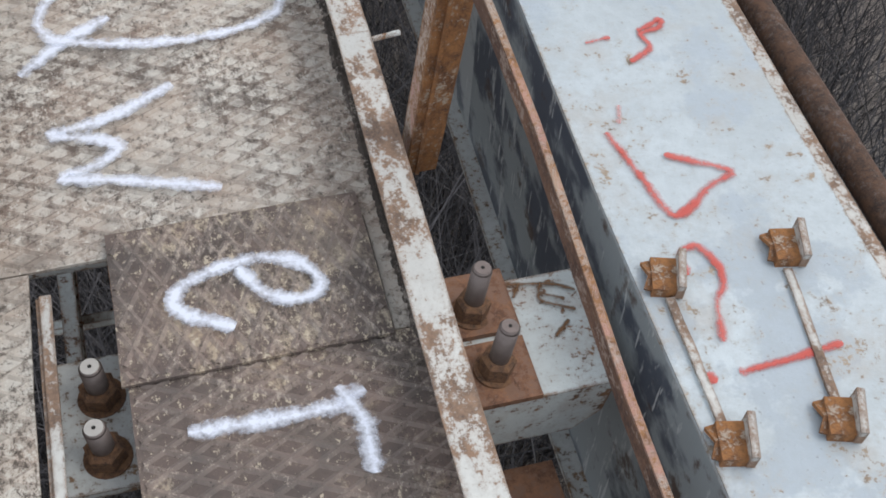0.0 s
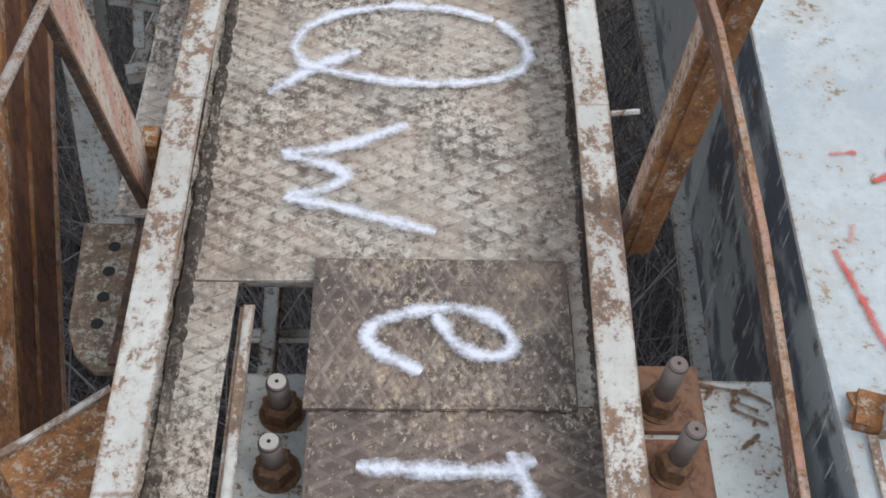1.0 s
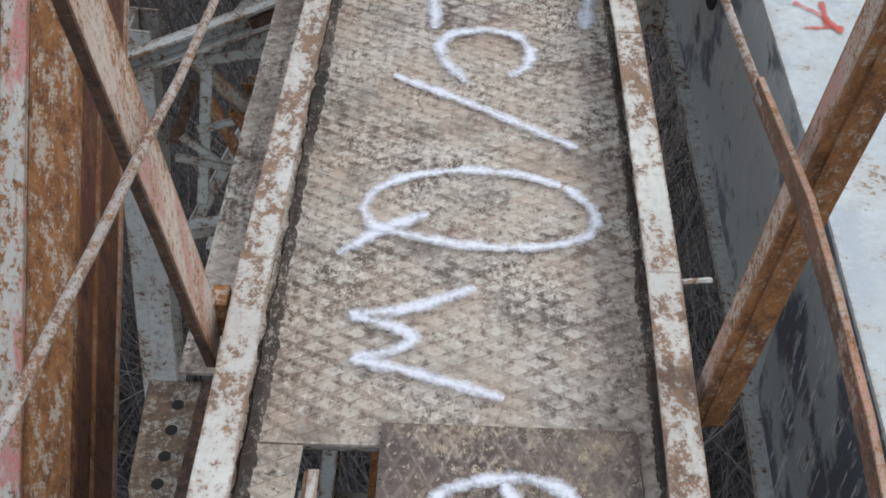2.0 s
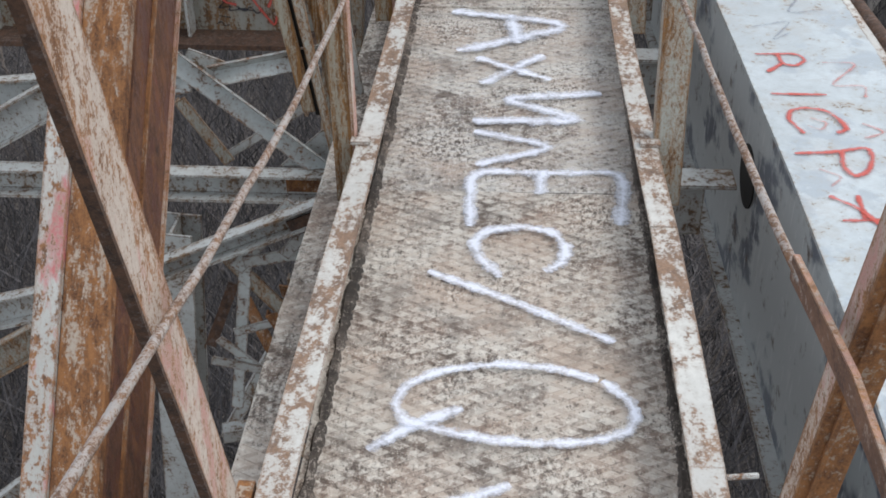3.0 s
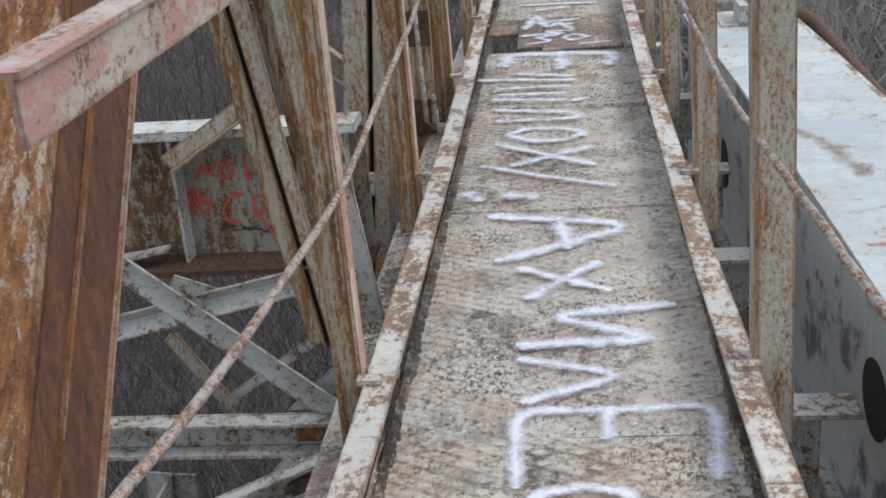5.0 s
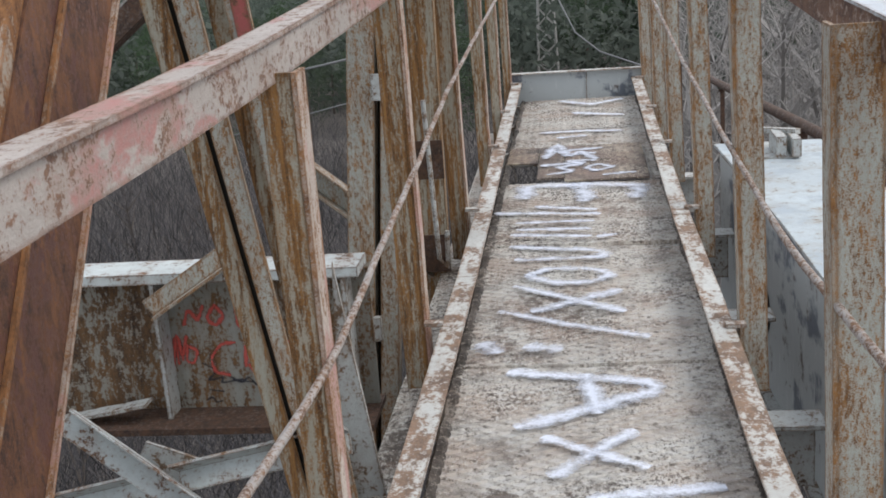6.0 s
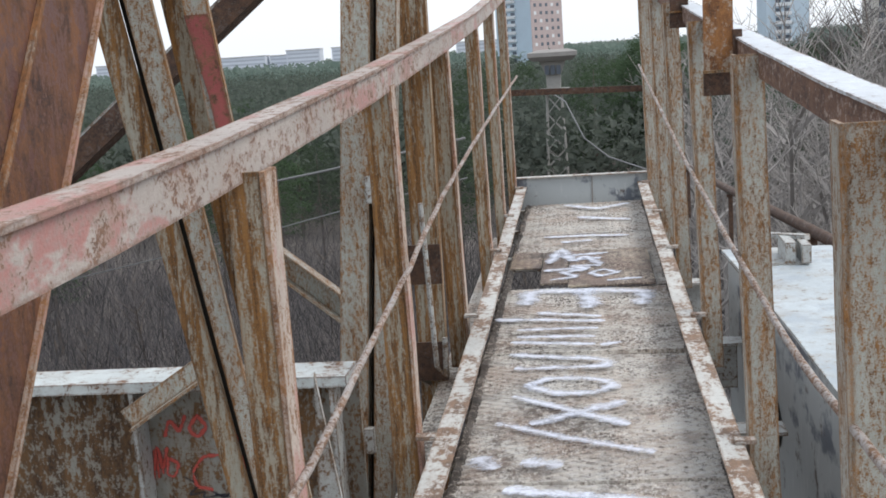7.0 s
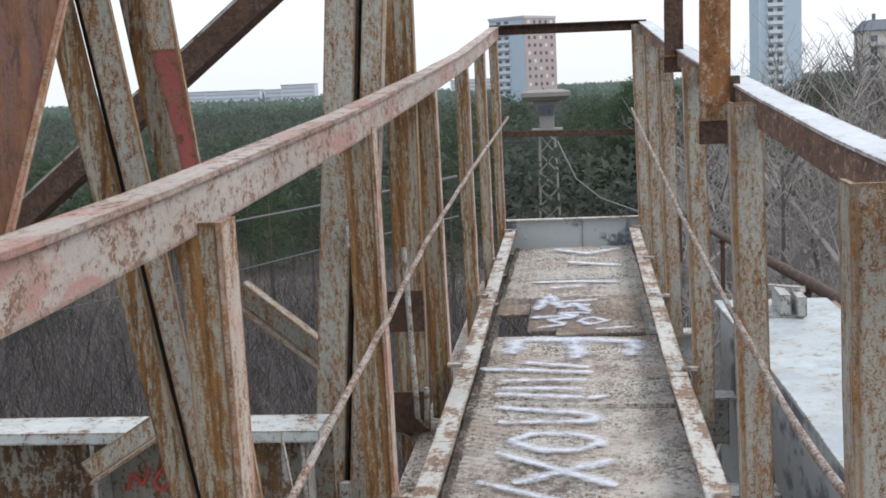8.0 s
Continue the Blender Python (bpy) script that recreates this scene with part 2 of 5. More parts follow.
M_BOLT = plain("weathered_bolt_steel", (0.17, 0.14, 0.13), 0.55, 0.5, 0.4, 60)
M_BOLTTOP = plain("pale_bolt_end", (0.42, 0.40, 0.37), 0.6, 0.2, 0.25, 60)
M_NUT = rusty("nut_rust", (0.30, 0.24, 0.18), 0.75, 50)
# near-black that stands in for shade inside holes and slots; also bolt centre marks
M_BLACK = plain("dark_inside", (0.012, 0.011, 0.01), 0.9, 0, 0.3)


def paint_material(name, colour, density, top=0.95):
    """Sprayed paint: opaque along the middle of a stroke, thin and speckled towards its edges (UV v runs across the stroke)."""
    m, n, l, b = material(name)
    out = [k for k in n if k.type == "OUTPUT_MATERIAL"][0]
    tc = n.new("ShaderNodeTexCoord")
    sep = n.new("ShaderNodeSeparateXYZ")
    l.new(tc.outputs["UV"], sep.inputs[0])
    edge = ramp(n, l, sep.outputs[1], [(0.0, (0, 0, 0)), (0.26, (0.55, 0.55, 0.55)), (0.5, (1, 1, 1)), (0.74, (0.55, 0.55, 0.55))])
    r = [k for k in n if k.type == "VALTORGB"][-1]
    e = r.color_ramp.elements.new(1.0)
    e.color = (0, 0, 0, 1)
    f = noise_node(n, l, tc.outputs["Object"], 120, 4, 0.7)
    g = noise_node(n, l, tc.outputs["Object"], 18, 5, 0.7)
    k1 = n.new("ShaderNodeMath")
    k1.operation = "MULTIPLY_ADD"
    l.new(f, k1.inputs[0])
    k1.inputs[1].default_value = 1.2
    l.new(edge, k1.inputs[2])
    k2 = n.new("ShaderNodeMath")
    k2.operation = "MULTIPLY_ADD"
    l.new(g, k2.inputs[0])
    k2.inputs[1].default_value = 2.2
    l.new(k1.outputs[0], k2.inputs[2])
    alpha = ramp(n, l, k2.outputs[0], [(0.0, (0, 0, 0)), (1.0, (1, 1, 1))])
    rr = [k for k in n if k.type == "VALTORGB"][-1]
    mp = n.new("ShaderNodeMapRange")
    mp.inputs["From Min"].default_value, mp.inputs["From Max"].default_value = 1.95 - density, 2.95 - density
    mp.inputs["To Max"].default_value = top
    l.new(k2.outputs[0], mp.inputs["Value"])
    n.remove(rr)
    tr = n.new("ShaderNodeBsdfTransparent")
    ms = n.new("ShaderNodeMixShader")
    l.new(mp.outputs[0], ms.inputs[0])
    l.new(tr.outputs[0], ms.inputs[1])
    l.new(b.outputs[0], ms.inputs[2])
    l.new(ms.outputs[0], out.inputs[0])
    b.inputs["Base Color"].default_value = (*colour, 1)
    b.inputs["Roughness"].default_value = 0.7
    return m


M_SPRAY = paint_material("white_spray_paint", (0.72, 0.76, 0.86), 0.24)
M_SPRAY_THIN = paint_material("thin_white_spray_paint", (0.68, 0.72, 0.82), 0.14, 0.85)
M_RED = paint_material("red_spray_paint", (0.52, 0.085, 0.065), 0.32, 0.9)
M_REDFAINT = paint_material("faded_red_paint", (0.56, 0.20, 0.17), 0.1, 0.6)
M_RUSTLINE = paint_material("rust_writing", (0.13, 0.06, 0.02), 0.35)
M_STAIN = paint_material("brown_rust_stain", (0.24, 0.16, 0.09), -0.12, 0.7)
M_INK = paint_material("black_marker", (0.03, 0.03, 0.04), 0.30, 0.9)
M_GREYMARK = paint_material("faded_dark_marks", (0.20, 0.22, 0.28), 0.0, 0.55)


# ---- mesh helpers ----
def part(name, bm, mat, parent=None, label="", smooth=False):
    me = bpy.data.meshes.new(name)
    bm.normal_update()
    bm.to_mesh(me)
    bm.free()
    me.materials.append(mat)
    if smooth:
        me.polygons.foreach_set("use_smooth", [True] * len(me.polygons))
    ob = new(name, me)
    if parent:
        ob.parent = parent
    if label:
        tagged(ob, label)
    return ob


def empty(name, label, category, group="", kind="", at=(0, 0, 0)):
    ob = new(name)
    ob.location = at
    return tagged(ob, label, category, group, kind)


def add_box(bm, x0, x1, y0, y1, z0, z1):
    v = [bm.verts.new((x, y, z)) for z in (z0, z1) for y in (y0, y1) for x in (x0, x1)]
    for f in ((0, 2, 3, 1), (4, 5, 7, 6), (0, 1, 5, 4), (2, 6, 7, 3), (0, 4, 6, 2), (1, 3, 7, 5)):
        bm.faces.new([v[i] for i in f])
    return bm


def box(x0, x1, y0, y1, z0, z1):
    return add_box(bmesh.new(), x0, x1, y0, y1, z0, z1)


def angle(a, b, t):
    """L profile: one leg a along u, one leg b along v, corner at the origin."""
    return [(0, 0), (a, 0), (a, t), (t, t), (t, b), (0, b)]


def channel(w, h, t):
    """C profile: web along v at u = 0, height h, flanges w along u, centred on v."""
    k = h / 2
    return [(0, -k), (w, -k), (w, -k + t), (t, -k + t), (t, k - t), (w, k - t), (w, k), (0, k)]


def flat(w, t):
    return [(-w / 2, -t / 2), (w / 2, -t / 2), (w / 2, t / 2), (-w / 2, t / 2)]


def ring(r, k=10):
    return [(r * math.cos(2 * math.pi * i / k), r * math.sin(2 * math.pi * i / k)) for i in range(k)]


def ibeam(w, h, t):
    a, k, s = w / 2, h / 2, t / 2
    return [(-a, -k), (a, -k), (a, -k + t), (s, -k + t), (s, k - t), (a, k - t), (a, k), (-a, k), (-a, k - t), (-s, k - t), (-s, -k + t), (-a, -k + t)]


def sweep(points, profile, up=(0, 0, 1), flip=False, bm=None, wobble=0.0):
    """A bar of the given profile along a line of points; v of the profile leans towards up."""
    bm = bm or bmesh.new()
    pts = [Vector(p) for p in points]
    rings = []
    for i, p in enumerate(pts):
        d = (pts[min(i + 1, len(pts) - 1)] - pts[max(i - 1, 0)]).normalized()
        u = d.cross(Vector(up)).normalized()
        v = u.cross(d)
        if flip:
            u = -u
        o = Vector((random.uniform(-1, 1), 0, random.uniform(-1, 1))) * wobble
        rings.append([bm.verts.new(p + o + u * a + v * b) for a, b in profile])
    k = len(profile)
    for r0, r1 in zip(rings, rings[1:]):
        for i in range(k):
            f = [r0[i], r0[(i + 1) % k], r1[(i + 1) % k], r1[i]]
            bm.faces.new(f if flip else f[::-1])
    bm.faces.new(rings[0] if not flip else rings[0][::-1])
    bm.faces.new(rings[-1][::-1] if not flip else rings[-1])
    return bm


def between(p, q, n):
    return [Vector(p).lerp(Vector(q), i / n) for i in range(n + 1)]


def add_cyl(bm, c, axis, r, h, k=16, r2=None):
    a = Vector(axis).normalized()
    u = a.orthogonal().normalized()
    w = a.cross(u)
    c = Vector(c)
    r2 = r if r2 is None else r2
    lo = [bm.verts.new(c + (u * math.cos(2 * math.pi * i / k) + w * math.sin(2 * math.pi * i / k)) * r) for i in range(k)]
    hi = [bm.verts.new(c + a * h + (u * math.cos(2 * math.pi * i / k) + w * math.sin(2 * math.pi * i / k)) * r2) for i in range(k)]
    for i in range(k):
        bm.faces.new([lo[i], lo[(i + 1) % k], hi[(i + 1) % k], hi[i]])
    bm.faces.new(lo[::-1])
    bm.faces.new(hi)
    return bm


def ribbon(points, width, to3d, taper=0.2, lift=(0, 0, 1)):
    """A stroke of paint: a thin strip along a smoothed line, widened unevenly; u runs along it and v across."""
    pts = [Vector((*p, 0)) for p in points]
    fine = []
    for i in range(len(pts) - 1):
        fine += [pts[i].lerp(pts[i + 1], k / 6) for k in range(6)]
    fine.append(pts[-1])
    for _ in range(3):
        fine = [fine[0]] + [fine[i] * 0.5 + (fine[i - 1] + fine[i + 1]) * 0.25 for i in range(1, len(fine) - 1)] + [fine[-1]]
    bm = bmesh.new()
    uv = bm.loops.layers.uv.new("UVMap")
    d0, d1 = (fine[0] - fine[1]).normalized(), (fine[-1] - fine[-2]).normalized()
    fine = [fine[0] + d0 * width * 0.3] + fine + [fine[-1] + d1 * width * 0.3]
    rows, run = [], 0.0
    for i, p in enumerate(fine):
        d = (fine[min(i + 1, len(fine) - 1)] - fine[max(i - 1, 0)]).normalized()
        s = Vector((-d.y, d.x, 0))
        w = width * (0.55 if i in (0, len(fine) - 1) else 1.0) * (1 + random.uniform(-taper, taper))
        run += 0 if i == 0 else (p - fine[i - 1]).length
        rows.append([(bm.verts.new(Vector(to3d(*(p + s * w * k)[:2])) + Vector(lift) * i * 0.00003), run / width, 0.5 + k) for k in (-0.5, 0, 0.5)])
    for a, b in zip(rows, rows[1:]):
        for k in (0, 1):
            f = bm.faces.new([a[k][0], b[k][0], b[k + 1][0], a[k + 1][0]])
            for lp, src in zip(f.loops, (a[k], b[k], b[k + 1], a[k + 1])):
                lp[uv].uv = src[1:]
    return bm


# ---- walkway deck ----
DECK_Y0, DECK_Y1 = -1.8, 6.80


def ribs(bm, x0, x1, y0, y1, z, px, py, h=0.0032, half=0.0056, shift=(0.0, 0.0)):
    """The raised lattice of tread plate: two sets of crossing ridges, clipped to a rectangle. px, py: a diamond's length along x and y."""
    for sign in (1, -1):
        d = Vector((px, sign * py))
        d.normalize()
        nrm = Vector((-d.y, d.x))
        step = abs(nrm.dot(Vector((px, 0))))
        c = [nrm.dot(Vector(q)) for q in ((x0, y0), (x1, y0), (x0, y1), (x1, y1))]
        for i in range(math.ceil(min(c) / step), math.floor(max(c) / step) + 1):
            o = nrm * (i * step)
            lo, hi = -1e9, 1e9
            for a, da, m0, m1 in ((o.x, d.x, x0, x1), (o.y, d.y, y0, y1)):
                t0, t1 = sorted(((m0 - a) / da, (m1 - a) / da))
                lo, hi = max(lo, t0), min(hi, t1)
            if hi - lo < 0.01:
                continue
            p, q = o + d * lo, o + d * hi
            s = nrm * half
            v = [bm.verts.new((*k, zz)) for k, zz in ((p - s, z), (q - s, z), (q, z + h), (p, z + h), (p + s, z), (q + s, z))]
            bm.faces.new([v[0], v[1], v[2], v[3]])
            bm.faces.new([v[3], v[2], v[5], v[4]])


def sag(x, y, amount, seed):
    return amount * (noise.noise(Vector((x * 2.2, y * 1.3, seed))) - 0.2)


def tread_plate(name, x0, x1, y0, y1, top, mat, px, py, label, warp=0.004, t=0.006, group="deck plates", rib=None):
    thing = empty(name, label, "deck plate", group, "structure")
    seed = y0 * 3.1
    body = bmesh.new()
    nx, ny = max(2, int((x1 - x0) / 0.08)), max(2, int((y1 - y0) / 0.1))
    grid = {}
    for j in range(ny + 1):
        for i in range(nx + 1):
            x, y = x0 + (x1 - x0) * i / nx, y0 + (y1 - y0) * j / ny
            ex = 0.004 * noise.noise(Vector((y * 9, seed, 1))) if i in (0, nx) else 0
            ey = 0.003 * noise.noise(Vector((x * 9, seed, 2))) if j in (0, ny) else 0
            for k, z in ((0, top - t), (1, top)):
                grid[i, j, k] = body.verts.new((x + ex, y + ey, z + sag(x, y, warp, seed)))
    for j in range(ny):
        for i in range(nx):
            body.faces.new([grid[i, j, 1], grid[i + 1, j, 1], grid[i + 1, j + 1, 1], grid[i, j + 1, 1]])
            body.faces.new([grid[i, j, 0], grid[i, j + 1, 0], grid[i + 1, j + 1, 0], grid[i + 1, j, 0]])
    for i in range(nx):
        body.faces.new([grid[i, 0, 0], grid[i + 1, 0, 0], grid[i + 1, 0, 1], grid[i, 0, 1]])
        body.faces.new([grid[i, ny, 1], grid[i + 1, ny, 1], grid[i + 1, ny, 0], grid[i, ny, 0]])
    for j in range(ny):
        body.faces.new([grid[0, j, 1], grid[0, j + 1, 1], grid[0, j + 1, 0], grid[0, j, 0]])
        body.faces.new([grid[nx, j, 0], grid[nx, j + 1, 0], grid[nx, j + 1, 1], grid[nx, j, 1]])
    part("plate", body, mat, thing)
    rb = bmesh.new()
    ribs(rb, x0 + 0.006, x1 - 0.006, y0 + 0.006, y1 - 0.006, 0, px, py)
    bmesh.ops.subdivide_edges(rb, edges=[e for e in rb.edges if e.calc_length() > 0.12], cuts=2)
    for v in rb.verts:
        v.co.z += top + sag(v.co.x, v.co.y, warp, seed)
    part("tread_ribs", rb, rib or {M_TREAD_DARK: M_RIB_PALE, M_TREAD_PALE: M_RIB_DUSTY}.get(mat, M_RIB_WORN), thing)
    return thing


DX, DY = 0.064, 0.033
tread_plate("deck_plate", -0.318, -0.222, -1.8, 0.462, 0.0, M_STRIP, DX, DY, "pale worn tread plate strip beside the opening")
tread_plate("deck_plate", -0.098, 0.325, -1.8, 0.246, 0.002, M_TREAD_DARK, DX, DY, "brown tread plate with a sprayed white letter")
tread_plate("deck_plate", -0.107, 0.272, 0.236, 0.502, 0.012, M_TREAD_DARK, DY * 1.05, DX * 1.02, "dark tread plate patch laid crosswise over the deck", 0.002)
tread_plate("deck_plate", 0.276, 0.328, 0.25, 0.50, 0.0, M_TREAD, DX, DY, "narrow rusty tread plate strip beside the patch")
tread_plate("deck_plate", -0.318, 0.328, 0.468, 1.76, 0.0, M_TREAD, DX, DY, "long worn tread plate with sprayed white letters")
tread_plate("deck_plate", -0.308, 0.326, 1.764, 2.90, 0.001, M_TREAD_PALE, DX, DY, "long worn tread plate with sprayed white letters", 0.008)
tread_plate("deck_plate", -0.300, 0.320, 2.905, 3.915, 0.0, M_TREAD_PALE, DX, DY, "bent tread plate with sprayed white letters", 0.014)
tread_plate("deck_plate", -0.312, 0.315, 3.925, 4.80, -0.002, M_TREAD_PALE, DX, DY, "worn tread plate with sprayed white letters", 0.010)
tread_plate("deck_plate", -0.062, 0.262, 4.775, 5.43, 0.014, M_TREAD_DARK, DX, DY, "dark tread plate patch over the far deck", 0.003)
tread_plate("deck_plate", -0.170, -0.066, 4.84, 5.43, 0.012, M_TREAD_DARK, DX, DY, "dark tread plate patch over the far deck", 0.003)
tread_plate("deck_plate", -0.300, -0.174, 5.12, 5.43, 0.012, M_TREAD_DARK, DX, DY, "dark tread plate patch over the far deck", 0.003)
tread_plate("deck_plate", 0.268, 0.314, 4.81, 5.43, 0.0, M_TREAD_PALE, DX, DY, "narrow worn tread plate strip")
tread_plate("deck_plate", -0.308, 0.314, 5.437, 5.885, 0.0, M_TREAD_PALE, DX, DY, "worn tread plate near the walkway's end")
tread_plate("deck_plate", -0.304, 0.310, 5.892, DECK_Y1, 0.002, M_TREAD_PALE, DX, DY, "worn tread plate at the walkway's end", 0.008)

# cross bearers that carry the deck
for y in (-1.2, -0.45, 0.515, 1.30, 2.05, 2.90, 3.92, 4.70, 5.45, 6.10, 6.70):
    o = tagged(part("deck_bearer", sweep([(-0.35, y, -0.012), (0.35, y, -0.012)], angle(0.045, -0.06, 0.006)), M_WHITE), "grey steel angle bearer under the deck", "steel bearer", "deck bearers")

# ---- kerbs ----
KERB_L = [(-0.345, -1.8), (-0.345, 0.05), (-0.350, 0.75), (-0.341, 1.60), (-0.337, 2.53), (-0.335, 3.30), (-0.338, 3.90), (-0.346, 5.0), (-0.352, 6.1), (-0.356, 6.80)]
KERB_R = [(0.335, -1.8), (0.338, 0.05), (0.352, 0.75), (0.350, 1.45), (0.335, 2.25), (0.333, 3.00), (0.330, 3.85), (0.334, 4.9), (0.338, 6.0), (0.342, 6.80)]
KERB_Z = 0.105


def kerb(points, side, label):
    thing = empty("kerb", label, "kerb", "walkway kerbs", "structure")
    for (xa, ya), (xb, yb) in zip(points, points[1:]):
        n = max(1, int((yb - ya) / 0.25))
        line = [Vector((xa + (xb - xa) * i / n, ya + (yb - ya) * i / n, KERB_Z)) for i in range(n + 1)]
        # top leg lies inwards, the other leg hangs down the outside
        a = [(0, 0), (0.054 * -side, 0), (0.054 * -side, -0.006), (0.006 * -side, -0.006), (0.006 * -side, -0.125), (0, -0.125)]
        a = a if side < 0 else a[::-1]
        b = sweep(line, a, wobble=0.0012)
        part("kerb_angle", b, M_KERB, thing)
    return thing


kerb(KERB_L, -1, "white kerb angle with flaking paint and brown rust")
kerb(KERB_R, 1, "white kerb angle with flaking paint and brown rust")

end_board = empty("end_board", "grey-green painted steel toe board across the walkway's end", "toe board", kind="structure")
part("board", sweep([(-0.355, 6.80, 0.055), (0.341, 6.80, 0.055)], flat(0.008, 0.19)), M_SIDE_PALE, end_board)
part("lip", sweep([(-0.36, 6.80, 0.152), (0.345, 6.80, 0.152)], flat(0.05, 0.006)), M_KERB, end_board)
part("weld_seam", sweep([(0.046, 6.792, -0.03), (0.048, 6.792, 0.15)], flat(0.006, 0.004), up=(1, 0, 0)), M_BOX, end_board)

def strip_mesh(rows):
    bm = bmesh.new()
    vs = [[bm.verts.new(p) for p in r] for r in rows]
    for a, b in zip(vs, vs[1:]):
        for i in range(len(a) - 1):
            bm.faces.new([a[i], b[i], b[i + 1], a[i + 1]])
    return bm


def loft(sections):
    """A closed body through matching rings of points."""
    bm = bmesh.new()
    vs = [[bm.verts.new(p) for p in s] for s in sections]
    k = len(vs[0])
    for a, b in zip(vs, vs[1:]):
        for i in range(k):
            bm.faces.new([a[i], a[(i + 1) % k], b[(i + 1) % k], b[i]])
    bm.faces.new(vs[0][::-1])
    bm.faces.new(vs[-1])
    bmesh.ops.recalc_face_normals(bm, faces=bm.faces)
    return bm


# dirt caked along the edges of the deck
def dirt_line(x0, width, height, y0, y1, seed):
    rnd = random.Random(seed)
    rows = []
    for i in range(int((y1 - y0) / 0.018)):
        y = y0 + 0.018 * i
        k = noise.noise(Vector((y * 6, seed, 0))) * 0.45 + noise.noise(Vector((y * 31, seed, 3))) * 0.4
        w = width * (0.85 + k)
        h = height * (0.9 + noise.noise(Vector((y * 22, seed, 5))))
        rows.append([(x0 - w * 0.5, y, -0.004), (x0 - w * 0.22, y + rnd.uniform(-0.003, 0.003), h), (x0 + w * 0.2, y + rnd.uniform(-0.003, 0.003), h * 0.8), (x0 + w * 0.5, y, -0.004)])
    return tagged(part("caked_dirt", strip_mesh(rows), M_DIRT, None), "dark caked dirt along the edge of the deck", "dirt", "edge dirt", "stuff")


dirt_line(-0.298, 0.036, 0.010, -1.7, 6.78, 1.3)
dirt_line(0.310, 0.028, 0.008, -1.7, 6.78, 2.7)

def seam_dirt(y0, width, seed):
    rows = []
    for i in range(34):
        x = -0.305 + 0.61 * i / 33
        y = y0 + 0.012 * noise.noise(Vector((x * 7, seed, 0))) + 0.006 * noise.noise(Vector((x * 30, seed, 2)))
        w = width * (0.8 + 0.9 * noise.noise(Vector((x * 12, seed, 4))))
        rows.append([(x, y - w * 0.5, -0.004), (x, y - w * 0.2, 0.008), (x, y + w * 0.2, 0.007), (x, y + w * 0.5, -0.004)])
    return tagged(part("seam_dirt", strip_mesh(rows), M_STRIP, None), "dark dirt caked in a joint between deck plates", "dirt", "seam dirt", "stuff")


for y, w, seed in ((2.900, 0.013, 2.3), (3.918, 0.016, 3.7)):
    seam_dirt(y, w, seed)

# narrow lower strip outside the kerb and the drilled plate beside it
strip = tread_plate("side_strip", -0.455, -0.385, 0.66, 6.3, -0.075, M_STRIP, DX, DY, "narrow dirty tread plate strip outside the kerb", group="")
M_DRILLED = rusty("dirty_drilled_plate", (0.34, 0.32, 0.275), 0.56, 22, dark=(0.060, 0.044, 0.034), light=(0.15, 0.10, 0.065), pits=0.7)
drilled = empty("drilled_plate", "dirty white steel plate with bolt holes beside the kerb", "steel plate")
bm = loft([[(-0.505, 0.655, z), (-0.395, 0.655, z), (-0.395, 0.36, z), (-0.435, 0.36, z), (-0.470, 0.39, z), (-0.490, 0.44, z)] for z in (-0.104, -0.094)])
part("plate", bm, M_DRILLED, drilled)
# holes are not cut: black discs paint the shade inside them
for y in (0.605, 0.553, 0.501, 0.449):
    part("bolt_hole", add_cyl(bmesh.new(), (-0.447, y, -0.0938), (0, 0, 1), 0.010, 0.001, 14), M_BLACK, drilled, "empty bolt hole drawn as a black disc of inner shade")
part("rusty_flat", sweep(between((-0.398, 0.37, -0.090), (-0.398, 0.655, -0.090), 5), flat(0.035, 0.006), wobble=0.001), M_DARKSTEEL, drilled, "dark rusty flat along the kerb")

# ---- opening with two anchor bolts ----
bolted = empty("bolt_seat", "grey steel seat with two large anchor bolts inside the deck opening", "bolt seat")
part("seat_plate", box(-0.212, -0.085, 0.145, 0.365, -0.115, -0.10), M_WHITE, bolted)
part("front_plate", box(-0.212, -0.085, -0.30, 0.143, -0.20, -0.19), M_DARKSTEEL, bolted)


def bolt(x, y, z, h, lean, parent, r=0.0165, end=None):
    ax = Vector((lean[0], lean[1], 1)).normalized()
    p = Vector((x, y, z))
    b = part("bolt", add_cyl(add_cyl(bmesh.new(), p, ax, r, h - 0.004, 20), p + ax * (h - 0.004), ax, r, 0.004, 20, r * 0.82), M_BOLT, parent, "threaded steel bolt", True)
    part("bolt_end", add_cyl(bmesh.new(), p + ax * h, ax, r * 0.80, 0.0012, 20), end or M_BOLTTOP, b, "cut bolt end")
    part("centre_mark", add_cyl(bmesh.new(), p + ax * (h + 0.0011), ax, r * 0.18, 0.0006, 10), M_BLACK, b)
    nut = part("nut", add_cyl(add_cyl(bmesh.new(), p, ax, r * 1.75, 0.028, 6), p + ax * 0.028, ax, r * 1.75, 0.005, 6, r * 1.4), M_NUT, parent, "rusty hexagon nut with caked paint")
    part("washer", add_cyl(bmesh.new(), p - ax * 0.004, ax, r * 2.1, 0.006, 22), M_NUT, parent, "rusty round washer")


